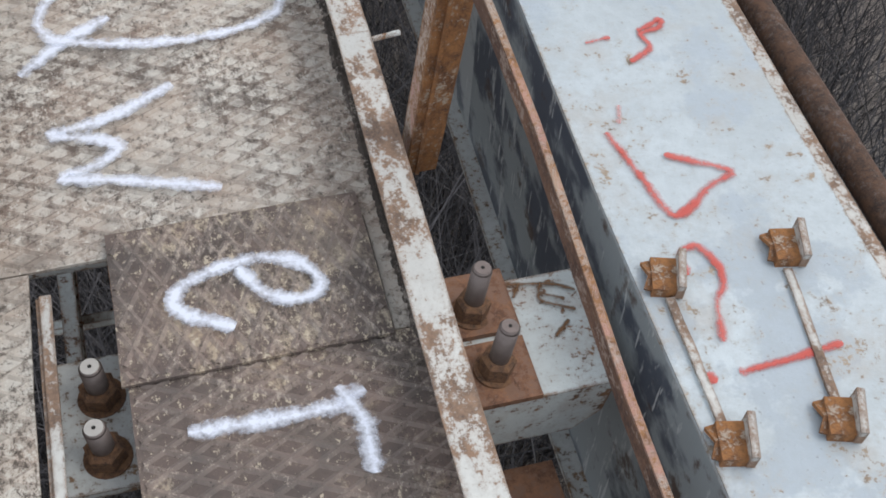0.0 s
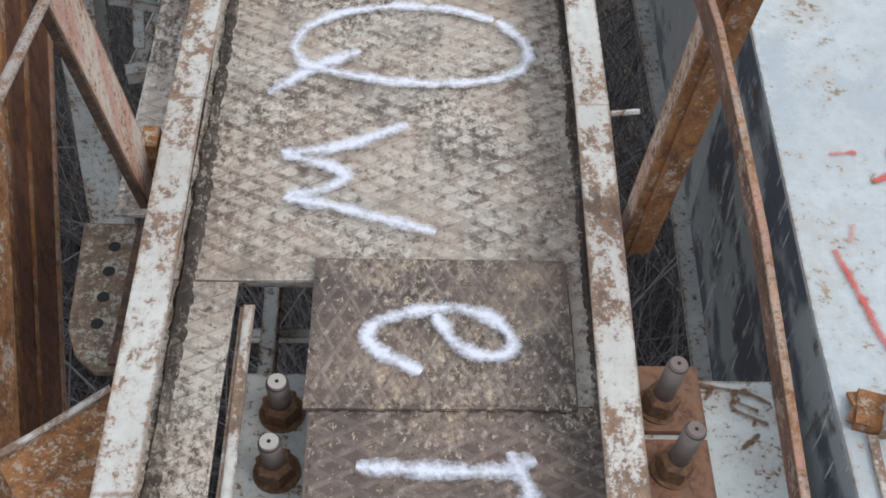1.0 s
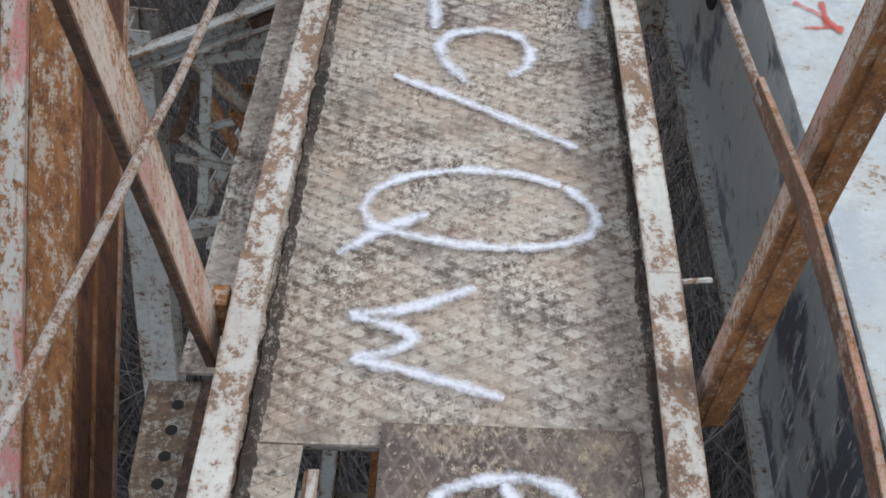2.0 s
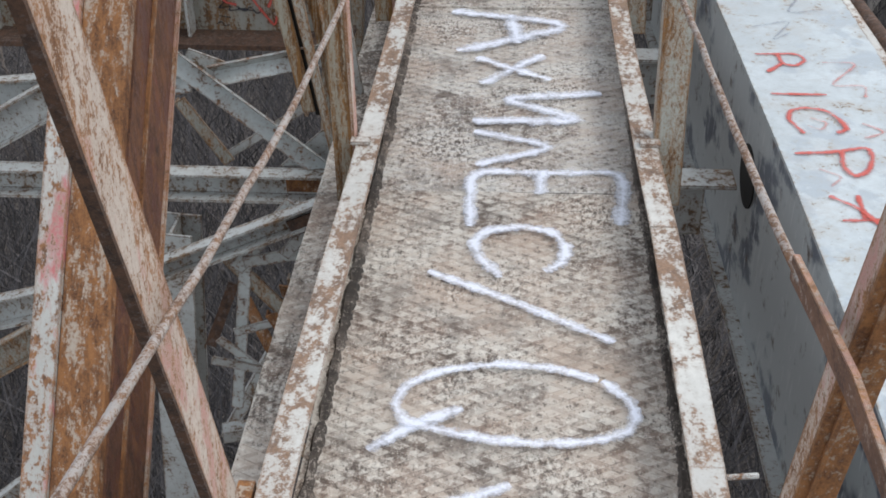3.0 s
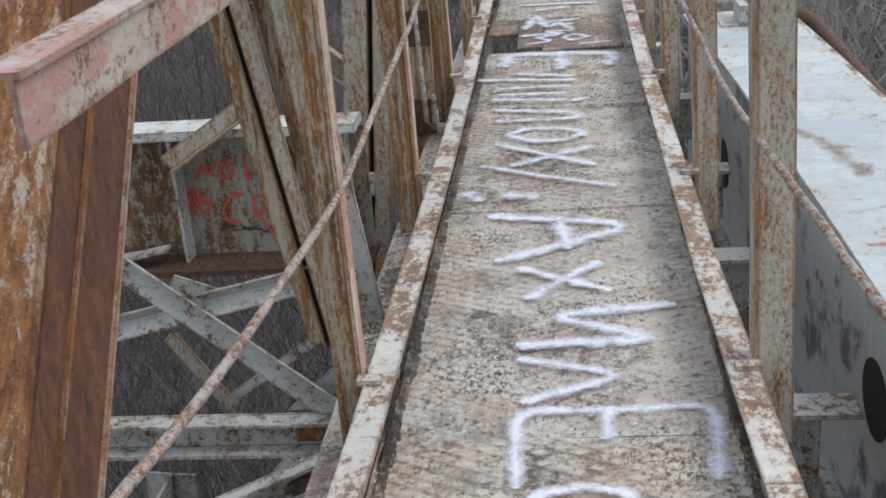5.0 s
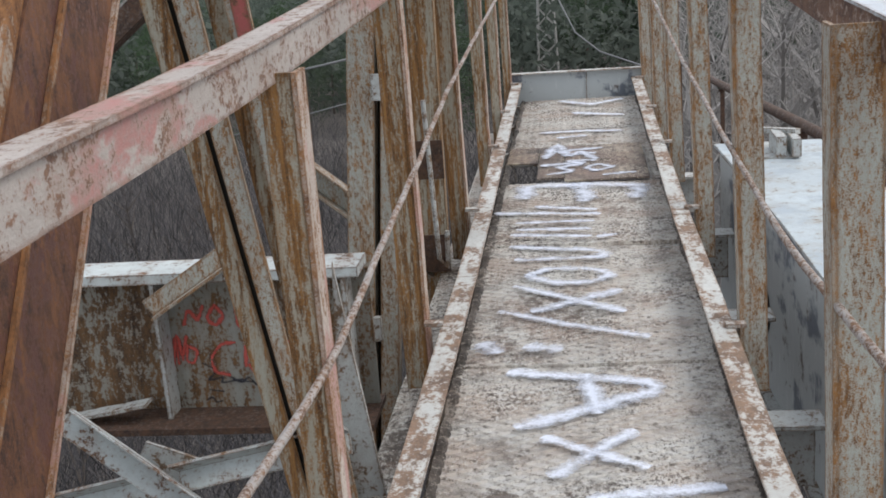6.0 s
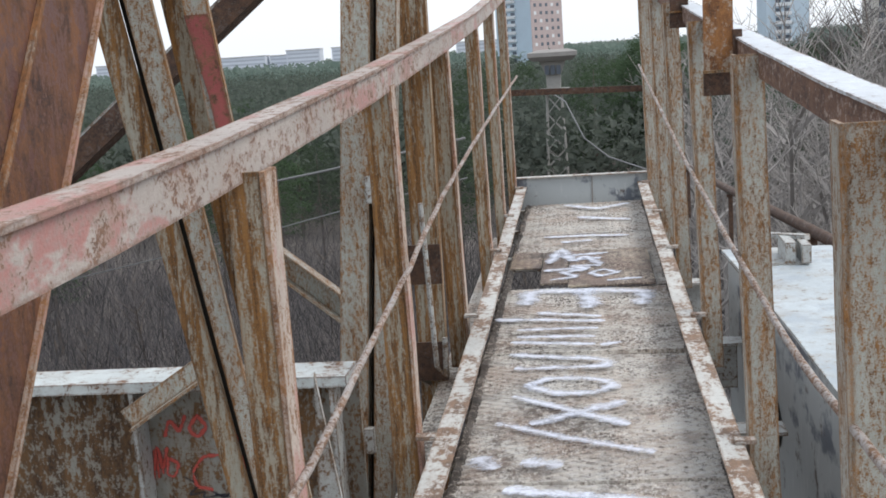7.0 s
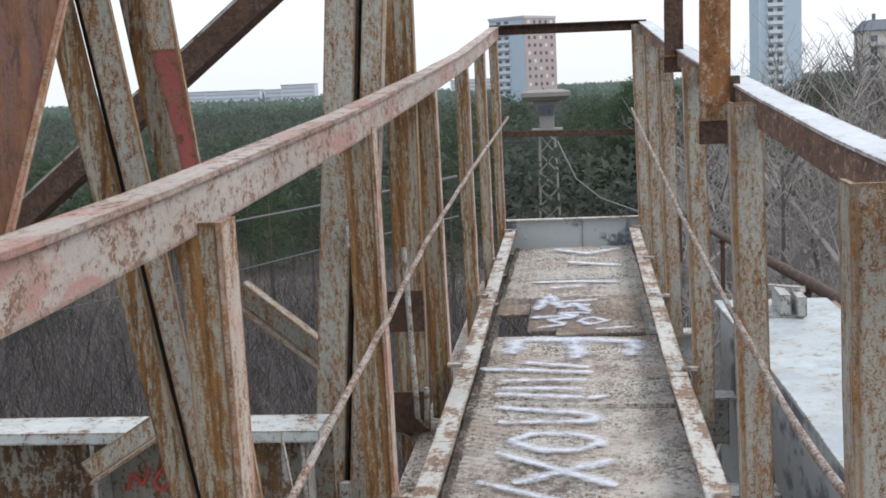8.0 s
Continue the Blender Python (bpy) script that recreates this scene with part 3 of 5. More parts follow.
bolt(-0.148, 0.295, -0.10, 0.085, (-0.02, 0.0), bolted)
bolt(-0.148, 0.197, -0.10, 0.085, (-0.05, 0.0), bolted)
upright = tagged(part("upright_bar", sweep(between((-0.212, -1.6, 0.0), (-0.212, 0.415, 0.0), 8), angle(0.022, -0.09, 0.006), wobble=0.0008), M_KERB), "white painted angle bar along the deck opening", "angle bar", kind="")
under = empty("under_frame", "pale rusty steel frame seen through the deck opening", "steel frame")
part("frame_bar", sweep([(-0.245, 0.35, -0.50), (-0.265, 1.2, -0.52)], channel(0.03, 0.06, 0.006)), M_BOX, under)
part("frame_bar", sweep([(-0.150, 0.35, -0.50), (-0.168, 1.2, -0.52)], channel(0.02, 0.05, 0.006)), M_ORANGE, under)
part("cross_bar", sweep([(-0.30, 0.752, -0.545), (0.1, 0.754, -0.545)], flat(0.022, 0.02)), M_BOX, under)
part("diagonal_bar", sweep([(-0.24, 0.56, -0.57), (-0.14, 0.70, -0.57)], flat(0.016, 0.012)), M_BOX, under)
part("diagonal_bar", sweep([(-0.25, 0.68, -0.60), (-0.14, 0.58, -0.60)], flat(0.016, 0.012)), M_BOX, under)

# ---- railings ----
RAIL = [(-0.3, 0.905), (0.6, 0.903), (1.6, 0.905), (2.8, 0.937), (3.6, 0.972), (5.0, 1.040), (6.80, 1.170)]
RAIL_R = [(-0.3, 0.895), (0.3, 0.886), (1.6, 0.881), (2.2, 0.897), (2.8, 0.921), (3.6, 0.961), (5.0, 1.037), (6.80, 1.160)]
MIDROD = [(-0.9, 0.76), (-0.07, 0.68), (0.20, 0.64), (0.55, 0.583), (1.02, 0.515), (1.60, 0.468), (1.85, 0.460), (2.25, 0.488), (2.80, 0.520), (3.40, 0.575), (4.20, 0.613), (5.20, 0.650), (6.80, 0.700)]
MIDROD_R = [(-0.9, 0.56), (-0.25, 0.605), (0.06, 0.658), (0.30, 0.655), (0.51, 0.620), (0.98, 0.572), (1.50, 0.536), (2.10, 0.490), (2.45, 0.485), (3.05, 0.505), (4.05, 0.545), (5.20, 0.620), (6.80, 0.720)]


def height(table, y):
    for (a, za), (b, zb) in zip(table, table[1:]):
        if y <= b:
            return za + (zb - za) * (y - a) / (b - a)
    return table[-1][1]


def smooth_line(table, x, y0, y1, step=0.15):
    n = int((y1 - y0) / step)
    return [Vector((x(y0 + (y1 - y0) * i / n), y0 + (y1 - y0) * i / n, height(table, y0 + (y1 - y0) * i / n))) for i in range(n + 1)]


def rail_x(side):
    return (lambda y: -0.418 + 0.006 * max(0, y - 3)) if side < 0 else (lambda y: 0.384 - 0.004 * max(0, y - 2.5))


def railing(side, start, posts, label):
    x = rail_x(side)
    thing = empty("railing", label, "railing", "walkway railings")
    s = -side
    table = RAIL if side < 0 else RAIL_R
    line = smooth_line(table, x, start, 6.80)
    if side < 0:
        part("top_rail", sweep(line, [(0, 0), (0.046, 0), (0.046, -0.006), (0.040, -0.006), (0.040, -0.062), (0.034, -0.062), (0.034, -0.006), (0, -0.006)][::-1], wobble=0.0008), M_RAIL, thing, "pink, white and rust-coloured top rail angle")
    else:
        part("top_rail", sweep(line, [(0.052, 0), (-0.006, 0), (-0.006, -0.005), (0.052, -0.005)], wobble=0.0006), M_RAILTOP, thing, "white painted top of the rail")
        part("rail_side", sweep([p + Vector((0, 0, -0.006)) for p in line], [(0.004, 0), (-0.003, 0), (-0.003, -0.052), (0.004, -0.052)], wobble=0.0006), M_RAILSIDE, thing, "brown rusty side of the rail")
    rod_table = MIDROD if side < 0 else MIDROD_R
    inset = lambda y: x(y) + s * (0.073 if side < 0 else 0.049)
    rod = sweep(smooth_line(rod_table, inset, -0.9 if side < 0 else 0.48, 6.78, 0.12), ring(0.0062, 8), wobble=0.0012)
    part("middle_rod", rod, M_ROD, thing, "thin round middle rod", True)
    if side > 0:
        flat_line = smooth_line(rod_table, inset, -0.9, 0.52, 0.12)
        part("flat_bar", sweep(flat_line, [(-0.003, -0.014), (0.003, -0.014), (0.003, 0.014), (-0.003, 0.014)], wobble=0.0012), M_RAILSIDE, thing, "brown rusty flat bar of the near bay")
        part("bar_edge", sweep([p + Vector((0, 0, 0.0155)) for p in flat_line], flat(0.007, 0.003), wobble=0.0008), M_BRACE, thing, "pale worn top edge of the flat bar")
    for y, xa, xb in posts:
        # an angle: a broad face across the walkway and a narrow painted edge towards it
        low, high = (xa, xb) if side < 0 else (xb, xa)
        z1 = height(table, y) - (0.050 if side < 0 else 0.010)
        lean = 0.022 if side > 0 else 0.006
        rows = [(random.uniform(-0.0012, 0.0012), -0.06 + (z1 + 0.06) * k / 8, -lean * k / 8) for k in range(9)]
        face = part("post", loft([[(xa + d + o, y, z), (xb + d + o, y, z), (xb + d + o, y + 0.007, z), (xa + d + o, y + 0.007, z)] for d, z, o in rows]), M_STRUT if side < 0 else M_POST, thing, "rust-streaked grey angle post")
        e = xb if side < 0 else xa - 0.007
        part("post_edge", loft([[(e + d + o, y - 0.002, z), (e + 0.007 + d + o, y - 0.002, z), (e + 0.007 + d + o, y + 0.052, z), (e + d + o, y + 0.052, z)] for d, z, o in rows]), M_BRACE if side < 0 else M_POST, thing, "pinkish painted edge leg of the post" if side < 0 else "rusty edge leg of the post")
        k = xb if side < 0 else xa
        part("post_foot", box(min(k, k + 0.045 * s), max(k, k + 0.045 * s), y - 0.030, y - 0.003, KERB_Z + 0.001, KERB_Z + 0.010), M_KERB, thing, "rusty foot tab welded to the kerb")
    return thing


rail_left = railing(-1, 0.80, [(1.80, -0.395, -0.352), (2.94, -0.432, -0.376), (4.02, -0.425, -0.372), (5.05, -0.412, -0.368), (5.87, -0.405, -0.365), (6.74, -0.400, -0.362)], "rusty steel railing with angle posts, top rail and rod")
rail_right = railing(1, 1.28, [(1.82, 0.348, 0.408), (2.87, 0.358, 0.412), (3.93, 0.362, 0.412), (4.97, 0.362, 0.410), (5.80, 0.358, 0.405), (6.74, 0.352, 0.400)], "rusty steel railing with angle posts, white top rail and rod")
gate = empty("end_guard", "brown steel bars closing the walkway's end", "guard rail")
part("top_bar", sweep([(-0.40, 6.80, 1.168), (0.40, 6.80, 1.160)], angle(0.05, -0.045, 0.006)), M_DARKSTEEL, gate, "dark brown angle top bar")
part("middle_bar", sweep([(-0.385, 6.80, 0.612), (0.385, 6.80, 0.594)], flat(0.012, 0.032)), M_DARKSTEEL, gate, "dark brown flat middle bar")

# diagonal braces of the near bay
brace_l = empty("railing_brace", "pinkish-white rusty diagonal angle brace of the railing", "brace", "railing braces")
BL = between((-0.376, 0.606, 0.0), (-0.380, 0.237, 1.15), 9)
part("wide_leg", sweep(BL, [(0.0, 0.0065), (0.006, 0.0065), (0.006, 0.085), (0.0, 0.085)], up=(0, 1, 0.4), wobble=0.0008), M_BRACE, brace_l)
# dark steel colour here holds the underside's shade as well as dirt
part("narrow_leg", sweep(BL, [(0.0, 0.0), (0.014, 0.0), (0.014, 0.006), (0.0, 0.006)], up=(0, 1, 0.4), wobble=0.0008), M_DARKSTEEL, brace_l, "dirty underside leg with its shade put into the dark colour")
part("foot_weld", box(-0.384, -0.358, 0.655, 0.70, 0.02, 0.09), M_ORANGE, brace_l, "rusty weld plate at the kerb")
brace_r = empty("railing_brace", "orange-rusted diagonal angle brace of the railing", "brace", "railing braces")
BR = [Vector(p) for p in ((0.409, 0.530, 0.00), (0.412, 0.47, 0.25), (0.416, 0.40, 0.55), (0.420, 0.34, 0.78), (0.423, 0.28, 1.00))]
part("face_leg", sweep(BR, [(0.0, 0.0), (0.048, 0.0), (0.048, 0.006), (0.0, 0.006)], up=(0, 1, 0.3), wobble=0.0008), M_ORANGE, brace_r)
part("side_leg", sweep(BR, [(0.042, 0.0065), (0.048, 0.0065), (0.048, 0.045), (0.042, 0.045)], up=(0, 1, 0.3), wobble=0.0008), M_BRACE, brace_r, "paler rusty side leg")
part("rolled_lip", sweep(BR, [(0.030, -0.005), (0.036, -0.005), (0.036, -0.0004), (0.030, -0.0004)], up=(0, 1, 0.3), wobble=0.0006), M_ORANGE, brace_r)
tab = tagged(part("wire_tab", sweep([(0.352, 0.735, 0.10), (0.400, 0.742, 0.10)], ring(0.005, 6)), M_BOX), "short white bar welded to the kerb's outside", "steel tab")

# upright bars clamped to the right-hand rail
for y, xc, w, z0, mat, text in ((3.20, 0.337, 0.066, 0.812, M_ORANGE, "orange-rusted flat bar with a dark clamp on the rail"), (4.60, 0.362, 0.062, 0.940, M_DARKSTEEL, "dark brown flat bar clamped to the rail")):
    hb = empty("rail_bar", text, "steel bar", "rail bars")
    part("bar", sweep(between((xc, y, z0 + 0.050), (xc + 0.010, y, 1.75), 6), [(-w / 2, -0.004), (w / 2, -0.004), (w / 2, 0.004), (-w / 2, 0.004)], up=(0, 1, 0), wobble=0.0008), mat, hb)
    part("side_flange", sweep(between((xc + w / 2 - 0.003, y + 0.0045, z0 + 0.055), (xc + w / 2 + 0.007, y + 0.0045, 1.75), 4), [(-0.003, 0.0), (0.003, 0.0), (0.003, 0.030), (-0.003, 0.030)], up=(0, 1, 0)), M_DARKSTEEL, hb)
    part("clamp_plate", box(xc - w / 2 - 0.002, xc + w / 2 + 0.001, y - 0.014, y - 0.005, z0, z0 + 0.050), M_DARKSTEEL, hb, "dark clamp plate at the bar's lower end")
    part("clamp_lip", box(xc - w / 2 - 0.003, xc + w / 2 + 0.002, y - 0.018, y - 0.004, z0 + 0.051, z0 + 0.057), M_STRUT, hb)
    part("side_clamp", box(xc + w / 2 - 0.001, 0.390, y - 0.012, y + 0.03, z0 + 0.06, z0 + 0.145), M_DARKSTEEL, hb, "dark clamp jaw gripping the rail")

# ---- box girder beside the walkway ----
girder = empty("box_girder", "white-topped box girder with scraped grey side and red graffiti", "girder", kind="structure")
GI = [(0.588, -2.2), (0.600, 0.3), (0.620, 1.0), (0.617, 1.6), (0.602, 2.3), (0.587, 2.9), (0.572, 3.5), (0.545, 4.1), (0.512, 4.66)]
GO = [(0.885, -2.2), (0.890, 0.3), (0.900, 1.0), (0.905, 1.6), (0.910, 2.3), (0.898, 2.9), (0.885, 3.5), (0.870, 4.1), (0.850, 4.66)]
GT, GB = 0.15, -0.45


part("top_plate", loft([[(xi - 0.022, y, GT - 0.010), (xo + 0.02, y, GT - 0.010), (xo + 0.02, y, GT), (xi - 0.022, y, GT)] for (xi, y), (xo, _) in zip(GI, GO)]), M_GTOP, girder, "white painted top plate with scuffs")
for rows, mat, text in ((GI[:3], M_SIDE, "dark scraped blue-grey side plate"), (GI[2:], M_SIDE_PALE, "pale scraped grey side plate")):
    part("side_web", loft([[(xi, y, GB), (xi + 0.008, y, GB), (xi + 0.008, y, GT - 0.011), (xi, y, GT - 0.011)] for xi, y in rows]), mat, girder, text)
part("web_edge", loft([[(xi - 0.006, y, GT - 0.034), (xi - 0.001, y, GT - 0.034), (xi - 0.001, y, GT - 0.012), (xi - 0.006, y, GT - 0.012)] for xi, y in GI]), M_WEB, girder, "rusty weld seam under the top plate")
part("far_web", loft([[(xo - 0.03, y, GB), (xo - 0.02, y, GB), (xo - 0.02, y, GT - 0.011), (xo - 0.03, y, GT - 0.011)] for xo, y in GO]), M_SIDE, girder)
part("bottom_plate", loft([[(xi - 0.035, y, GB - 0.012), (xo, y, GB - 0.012), (xo, y, GB - 0.001), (xi - 0.035, y, GB - 0.001)] for (xi, y), (xo, _) in zip(GI, GO)]), M_WHITE, girder, "grey bottom flange")
part("end_plate", box(0.590, 0.860, -2.207, -2.201, GB, GT - 0.012), M_WHITE, girder)
part("end_plate", box(0.512, 0.83, 4.655, 4.668, GB, GT - 0.012), M_WHITE, girder)
# the web stays whole; a black oval disc paints each hole's shaded inside
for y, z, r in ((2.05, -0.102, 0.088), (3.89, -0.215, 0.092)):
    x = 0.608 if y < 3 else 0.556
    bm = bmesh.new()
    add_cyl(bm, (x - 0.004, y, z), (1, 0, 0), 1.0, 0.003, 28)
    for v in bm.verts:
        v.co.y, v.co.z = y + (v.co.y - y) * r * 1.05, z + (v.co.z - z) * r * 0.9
    part("access_hole", bm, M_BLACK, girder, "oval hole drawn as a black disc of inner shade on the side plate")
# flaking edge flat and pipe on the outer side
edge_bar = tagged(part("edge_flat", loft([[(xo + 0.024, y, GT - 0.05), (xo + 0.050, y, GT - 0.05), (xo + 0.050, y, GT - 0.012), (xo + 0.024, y, GT - 0.012)] for xo, y in GO]), M_KERB), "dirty white edge flat along the girder", "steel flat")
pipe = tagged(part("pipe", sweep([(1.00, -2.2, 0.10), (1.00, 0.4, 0.10), (1.005, 2.4, 0.095), (0.99, 3.6, 0.06), (0.985, 4.6, 0.10), (0.985, 5.8, 0.00), (0.985, 9.0, -0.29), (0.985, 13.0, -0.62)], ring(0.026, 12)), M_DARKSTEEL, None, "", True), "long dark brown steel pipe beside the girder", "pipe")
for y in (-1.4, 1.1, 3.4, 5.6, 8.6, 12.0):
    zz = 0.10 if y < 2.5 else (0.055 if y < 3.5 else (0.02 if y < 6 else (-0.255 if y < 9 else -0.54)))
    st = empty("pipe_bracket", "dark rusty bracket holding the long pipe", "bracket", "pipe brackets")
    part("arm", box(0.90 if y < 4.6 else 0.96, 1.0, y, y + 0.03, zz - 0.045, zz - 0.028), M_DARKSTEEL, st)
    part("strap", sweep([(0.985, y + 0.015, zz - 0.03), (0.985, y + 0.015, zz - 0.5)], flat(0.03, 0.008), up=(0, 1, 0)), M_DARKSTEEL, st)

# welded lugs and strips on the girder's top
for x, y, r in ((0.615, 0.145, -16), (0.795, 0.155, -16), (0.605, -0.105, -16), (0.748, -0.105, -16)):
    lug = empty("girder_lug", "rusty torn steel lug welded on the white girder", "steel lug", "girder lugs", at=(x, y, GT))
    lug.rotation_euler = (0, 0, radians(r + random.uniform(-6, 6)))
    part("block", box(-0.020, 0.022, -0.026, 0.026, 0.0, 0.018), M_ORANGE, lug)
    part("upright_leg", sweep([(0.016, -0.03, 0.018), (0.020, 0.03, 0.022)], flat(0.010, 0.030)), M_KERB, lug)
    part("torn_edge", sweep([(-0.024, -0.02, 0.006), (-0.018, 0.0, 0.014), (-0.026, 0.024, 0.006)], flat(0.012, 0.006)), M_ORANGE, lug)
for xa, ya, xb, yb in ((0.61, 0.115, 0.605, -0.08), (0.785, 0.125, 0.755, -0.08)):
    tagged(part("weld_strip", sweep(between((xa, ya, GT + 0.003), (xb, yb, GT + 0.003), 5), flat(0.012, 0.006), wobble=0.001), M_KERB), "flaking pale weld strip between two lugs", "weld strip", "weld strips")
clamp = empty("girder_clamp", "grey rusty clamp bracket on the girder's far end", "clamp bracket")
part("base", box(0.60, 0.74, 4.36, 4.62, GT, GT + 0.008), M_WHITE, clamp)
part("jaw", box(0.665, 0.70, 4.36, 4.52, GT + 0.008, GT + 0.075), M_WHITE, clamp)
part("jaw", box(0.715, 0.745, 4.34, 4.50, GT + 0.008, GT + 0.070), M_WHITE, clamp)
part("arm", sweep([(0.60, 4.60, GT + 0.06), (0.75, 4.44, GT + 0.075)], flat(0.03, 0.02)), M_WHITE, clamp)

# bracket box between walkway and girder
bracket = empty("bracket_box", "white bracket box with rusty base plates and two bolts", "bracket")
bm = loft([[(0.34, y, -0.115), (0.505, y, -0.115), (0.545, y, -0.075), (0.555, y, 0.0), (0.34, y, 0.0)] for y in (0.095, 0.295)])
part("body", bm, M_BOX, bracket)
part("base_plate", box(0.335, 0.448, 0.205, 0.312, 0.001, 0.011), M_BASEPL, bracket, "brown rusty base plate")
part("base_plate", box(0.335, 0.446, 0.092, 0.192, 0.001, 0.011), M_BASEPL, bracket, "brown rusty base plate")
part("lower_plate", box(0.36, 0.47, -0.25, 0.07, -0.16, -0.15), M_BASEPL, bracket, "brown plate under the bracket")
bolt(0.385, 0.245, 0.011, 0.105, (0.10, 0.0), bracket, 0.0145, M_BOLT)
bolt(0.392, 0.145, 0.011, 0.105, (0.12, 0.0), bracket, 0.0145, M_BOLT)
for y in (1.98, 2.75, 3.45, 4.3, 5.2):
    sb = empty("side_bracket", "small grey bracket between the walkway and the girder", "bracket", "side brackets")
    part("shelf", box(0.36, 0.52 if y > 2.5 else 0.57, y, y + 0.09, -0.105, -0.095), M_WHITE, sb)
    part("gusset", box(0.36, 0.50, y + 0.04, y + 0.046, -0.26, -0.106), M_WHITE, sb)

# ---- red marks ----
def flat_at(z):
    return lambda u, v: (u, v, z)


def wall_at(y):
    return lambda u, v: (u, y, v)


MARKS = []


def mark(points, width, mat, to3d, name="painted_mark", label="red painted graffiti mark", category="graffiti", group=""):
    MARKS.append(name)
    up = (0, 0, 1) if abs(to3d(0, 0)[1]) < 1e-6 else (0, -1, 0)
    bm = ribbon(points, width, to3d, lift=up)
    for v in bm.verts:
        v.co += Vector(up) * 0.0002 * (len(MARKS) % 7)
    return tagged(part(name, bm, mat), label, category, group, "structure")


G3 = flat_at(GT + 0.0025)
mark([(0.665, 0.602), (0.70, 0.606)], 0.012, M_RED, G3)
mark([(0.755, 0.612), (0.80, 0.632), (0.79, 0.61), (0.75, 0.605), (0.762, 0.57), (0.72, 0.548)], 0.014, M_RED, G3)
mark([(0.63, 0.41), (0.648, 0.33), (0.664, 0.24), (0.70, 0.255), (0.735, 0.285), (0.79, 0.302), (0.70, 0.352)], 0.017, M_RED, G3)
mark([(0.665, 0.46), (0.655, 0.43)], 0.012, M_REDFAINT, G3)
mark([(0.648, 0.15), (0.652, 0.185), (0.68, 0.193), (0.698, 0.15), (0.69, 0.12), (0.668, 0.095), (0.655, 0.04)], 0.015, M_RED, G3)
mark([(0.612, -0.008), (0.618, -0.012)], 0.022, M_RED, G3)
mark([(0.66, -0.01), (0.72, -0.008), (0.80, 0.0)], 0.015, M_RED, G3)
for pts in ([(0.624, 2.227), (0.724, 2.232), (0.739, 2.192), (0.709, 2.154), (0.677, 2.163), (0.675, 2.223)], [(0.676, 2.169), (0.636, 2.12)], [(0.623, 1.99), (0.744, 1.989)],
            [(0.657, 1.79), (0.635, 1.855), (0.647, 1.899), (0.681, 1.917), (0.73, 1.904), (0.756, 1.842), (0.755, 1.806), (0.734, 1.79)],
            [(0.624, 1.689), (0.712, 1.70), (0.781, 1.726), (0.784, 1.683), (0.756, 1.609), (0.723, 1.589), (0.71, 1.63), (0.72, 1.693)],
            [(0.658, 1.504), (0.701, 1.463), (0.728, 1.401)], [(0.666, 1.413), (0.733, 1.418)], [(0.712, 1.51), (0.707, 1.427)]):
    mark(pts, 0.017, M_RED, G3, label="red sprayed letter on the girder", group="girder top lettering")
for pts, mat in (([(0.70, 2.609), (0.808, 2.645), (0.743, 2.505), (0.848, 2.539)], M_GREYMARK), ([(0.641, 2.409), (0.759, 2.462), (0.67, 2.308), (0.728, 2.366)], M_GREYMARK), ([(0.66, 2.70), (0.76, 2.74), (0.70, 2.66)], M_GREYMARK),
                 ([(0.78, 2.177), (0.87, 2.181), (0.759, 2.034), (0.853, 2.047), (0.836, 1.98)], M_REDFAINT), ([(0.69, 1.86), (0.72, 1.84), (0.70, 1.80), (0.675, 1.82)], M_REDFAINT), ([(0.80, 1.84), (0.84, 1.80), (0.79, 1.77)], M_REDFAINT),
                 ([(0.66, 1.62), (0.70, 1.59), (0.67, 1.55)], M_REDFAINT)):
    mark(pts, 0.014, mat, G3, label="faded graffiti scrawl", group="faded scrawl")
mark([(0.63, 3.02), (0.68, 2.92), (0.70, 2.77), (0.722, 2.66)], 0.085, M_STAIN, G3, label="brown rust stain on the girder's top", category="stain")
TE = flat_at(0.0035)
for pts in ([(0.455, 0.285), (0.52, 0.272), (0.545, 0.255)], [(0.468, 0.282), (0.455, 0.262)], [(0.50, 0.277), (0.487, 0.247), (0.535, 0.222)], [(0.494, 0.260), (0.525, 0.243)], [(0.497, 0.185), (0.52, 0.205)]):
    mark(pts, 0.008, M_RUSTLINE, TE, label="rust-brown writing on the bracket", group="bracket writing")

# ---- white spray on the deck ----
D3 = flat_at(0.0045)


STROKES = []


def spray(name, width, points):
    STROKES.append(name)
    z = (0.0172 if 0.28 < points[0][1] < 0.43 or 4.79 < points[0][1] < 5.4 else 0.0066) + 0.0004 * (len(STROKES) % 9)
    if 2.9 < points[0][1] < 4.8 or points[0][1] > 5.9:
        z += 0.003
    lift = flat_at(z)
    far = points[0][1]
    k = 2.0 if far < 1.7 else (1.95 if far < 2.9 else 1.75)
    return mark(points, width * k, M_SPRAY if far < 2.9 else M_SPRAY_THIN, lift, name, "white sprayed letter stroke on the deck", "graffiti", "deck lettering")


spray("sprayed_stroke", 0.016, [(-0.021, 0.147), (0.161, 0.139), (0.202, 0.157)])
spray("sprayed_stroke", 0.018, [(0.179, 0.162), (0.201, 0.118), (0.199, 0.043)])
spray("sprayed_stroke", 0.015, [(0.048, 0.296), (-0.007, 0.325), (-0.026, 0.347), (-0.013, 0.376), (0.037, 0.397), (0.105, 0.408), (0.162, 0.387), (0.190, 0.343), (0.176, 0.320), (0.139, 0.318), (0.100, 0.341), (0.078, 0.384)])
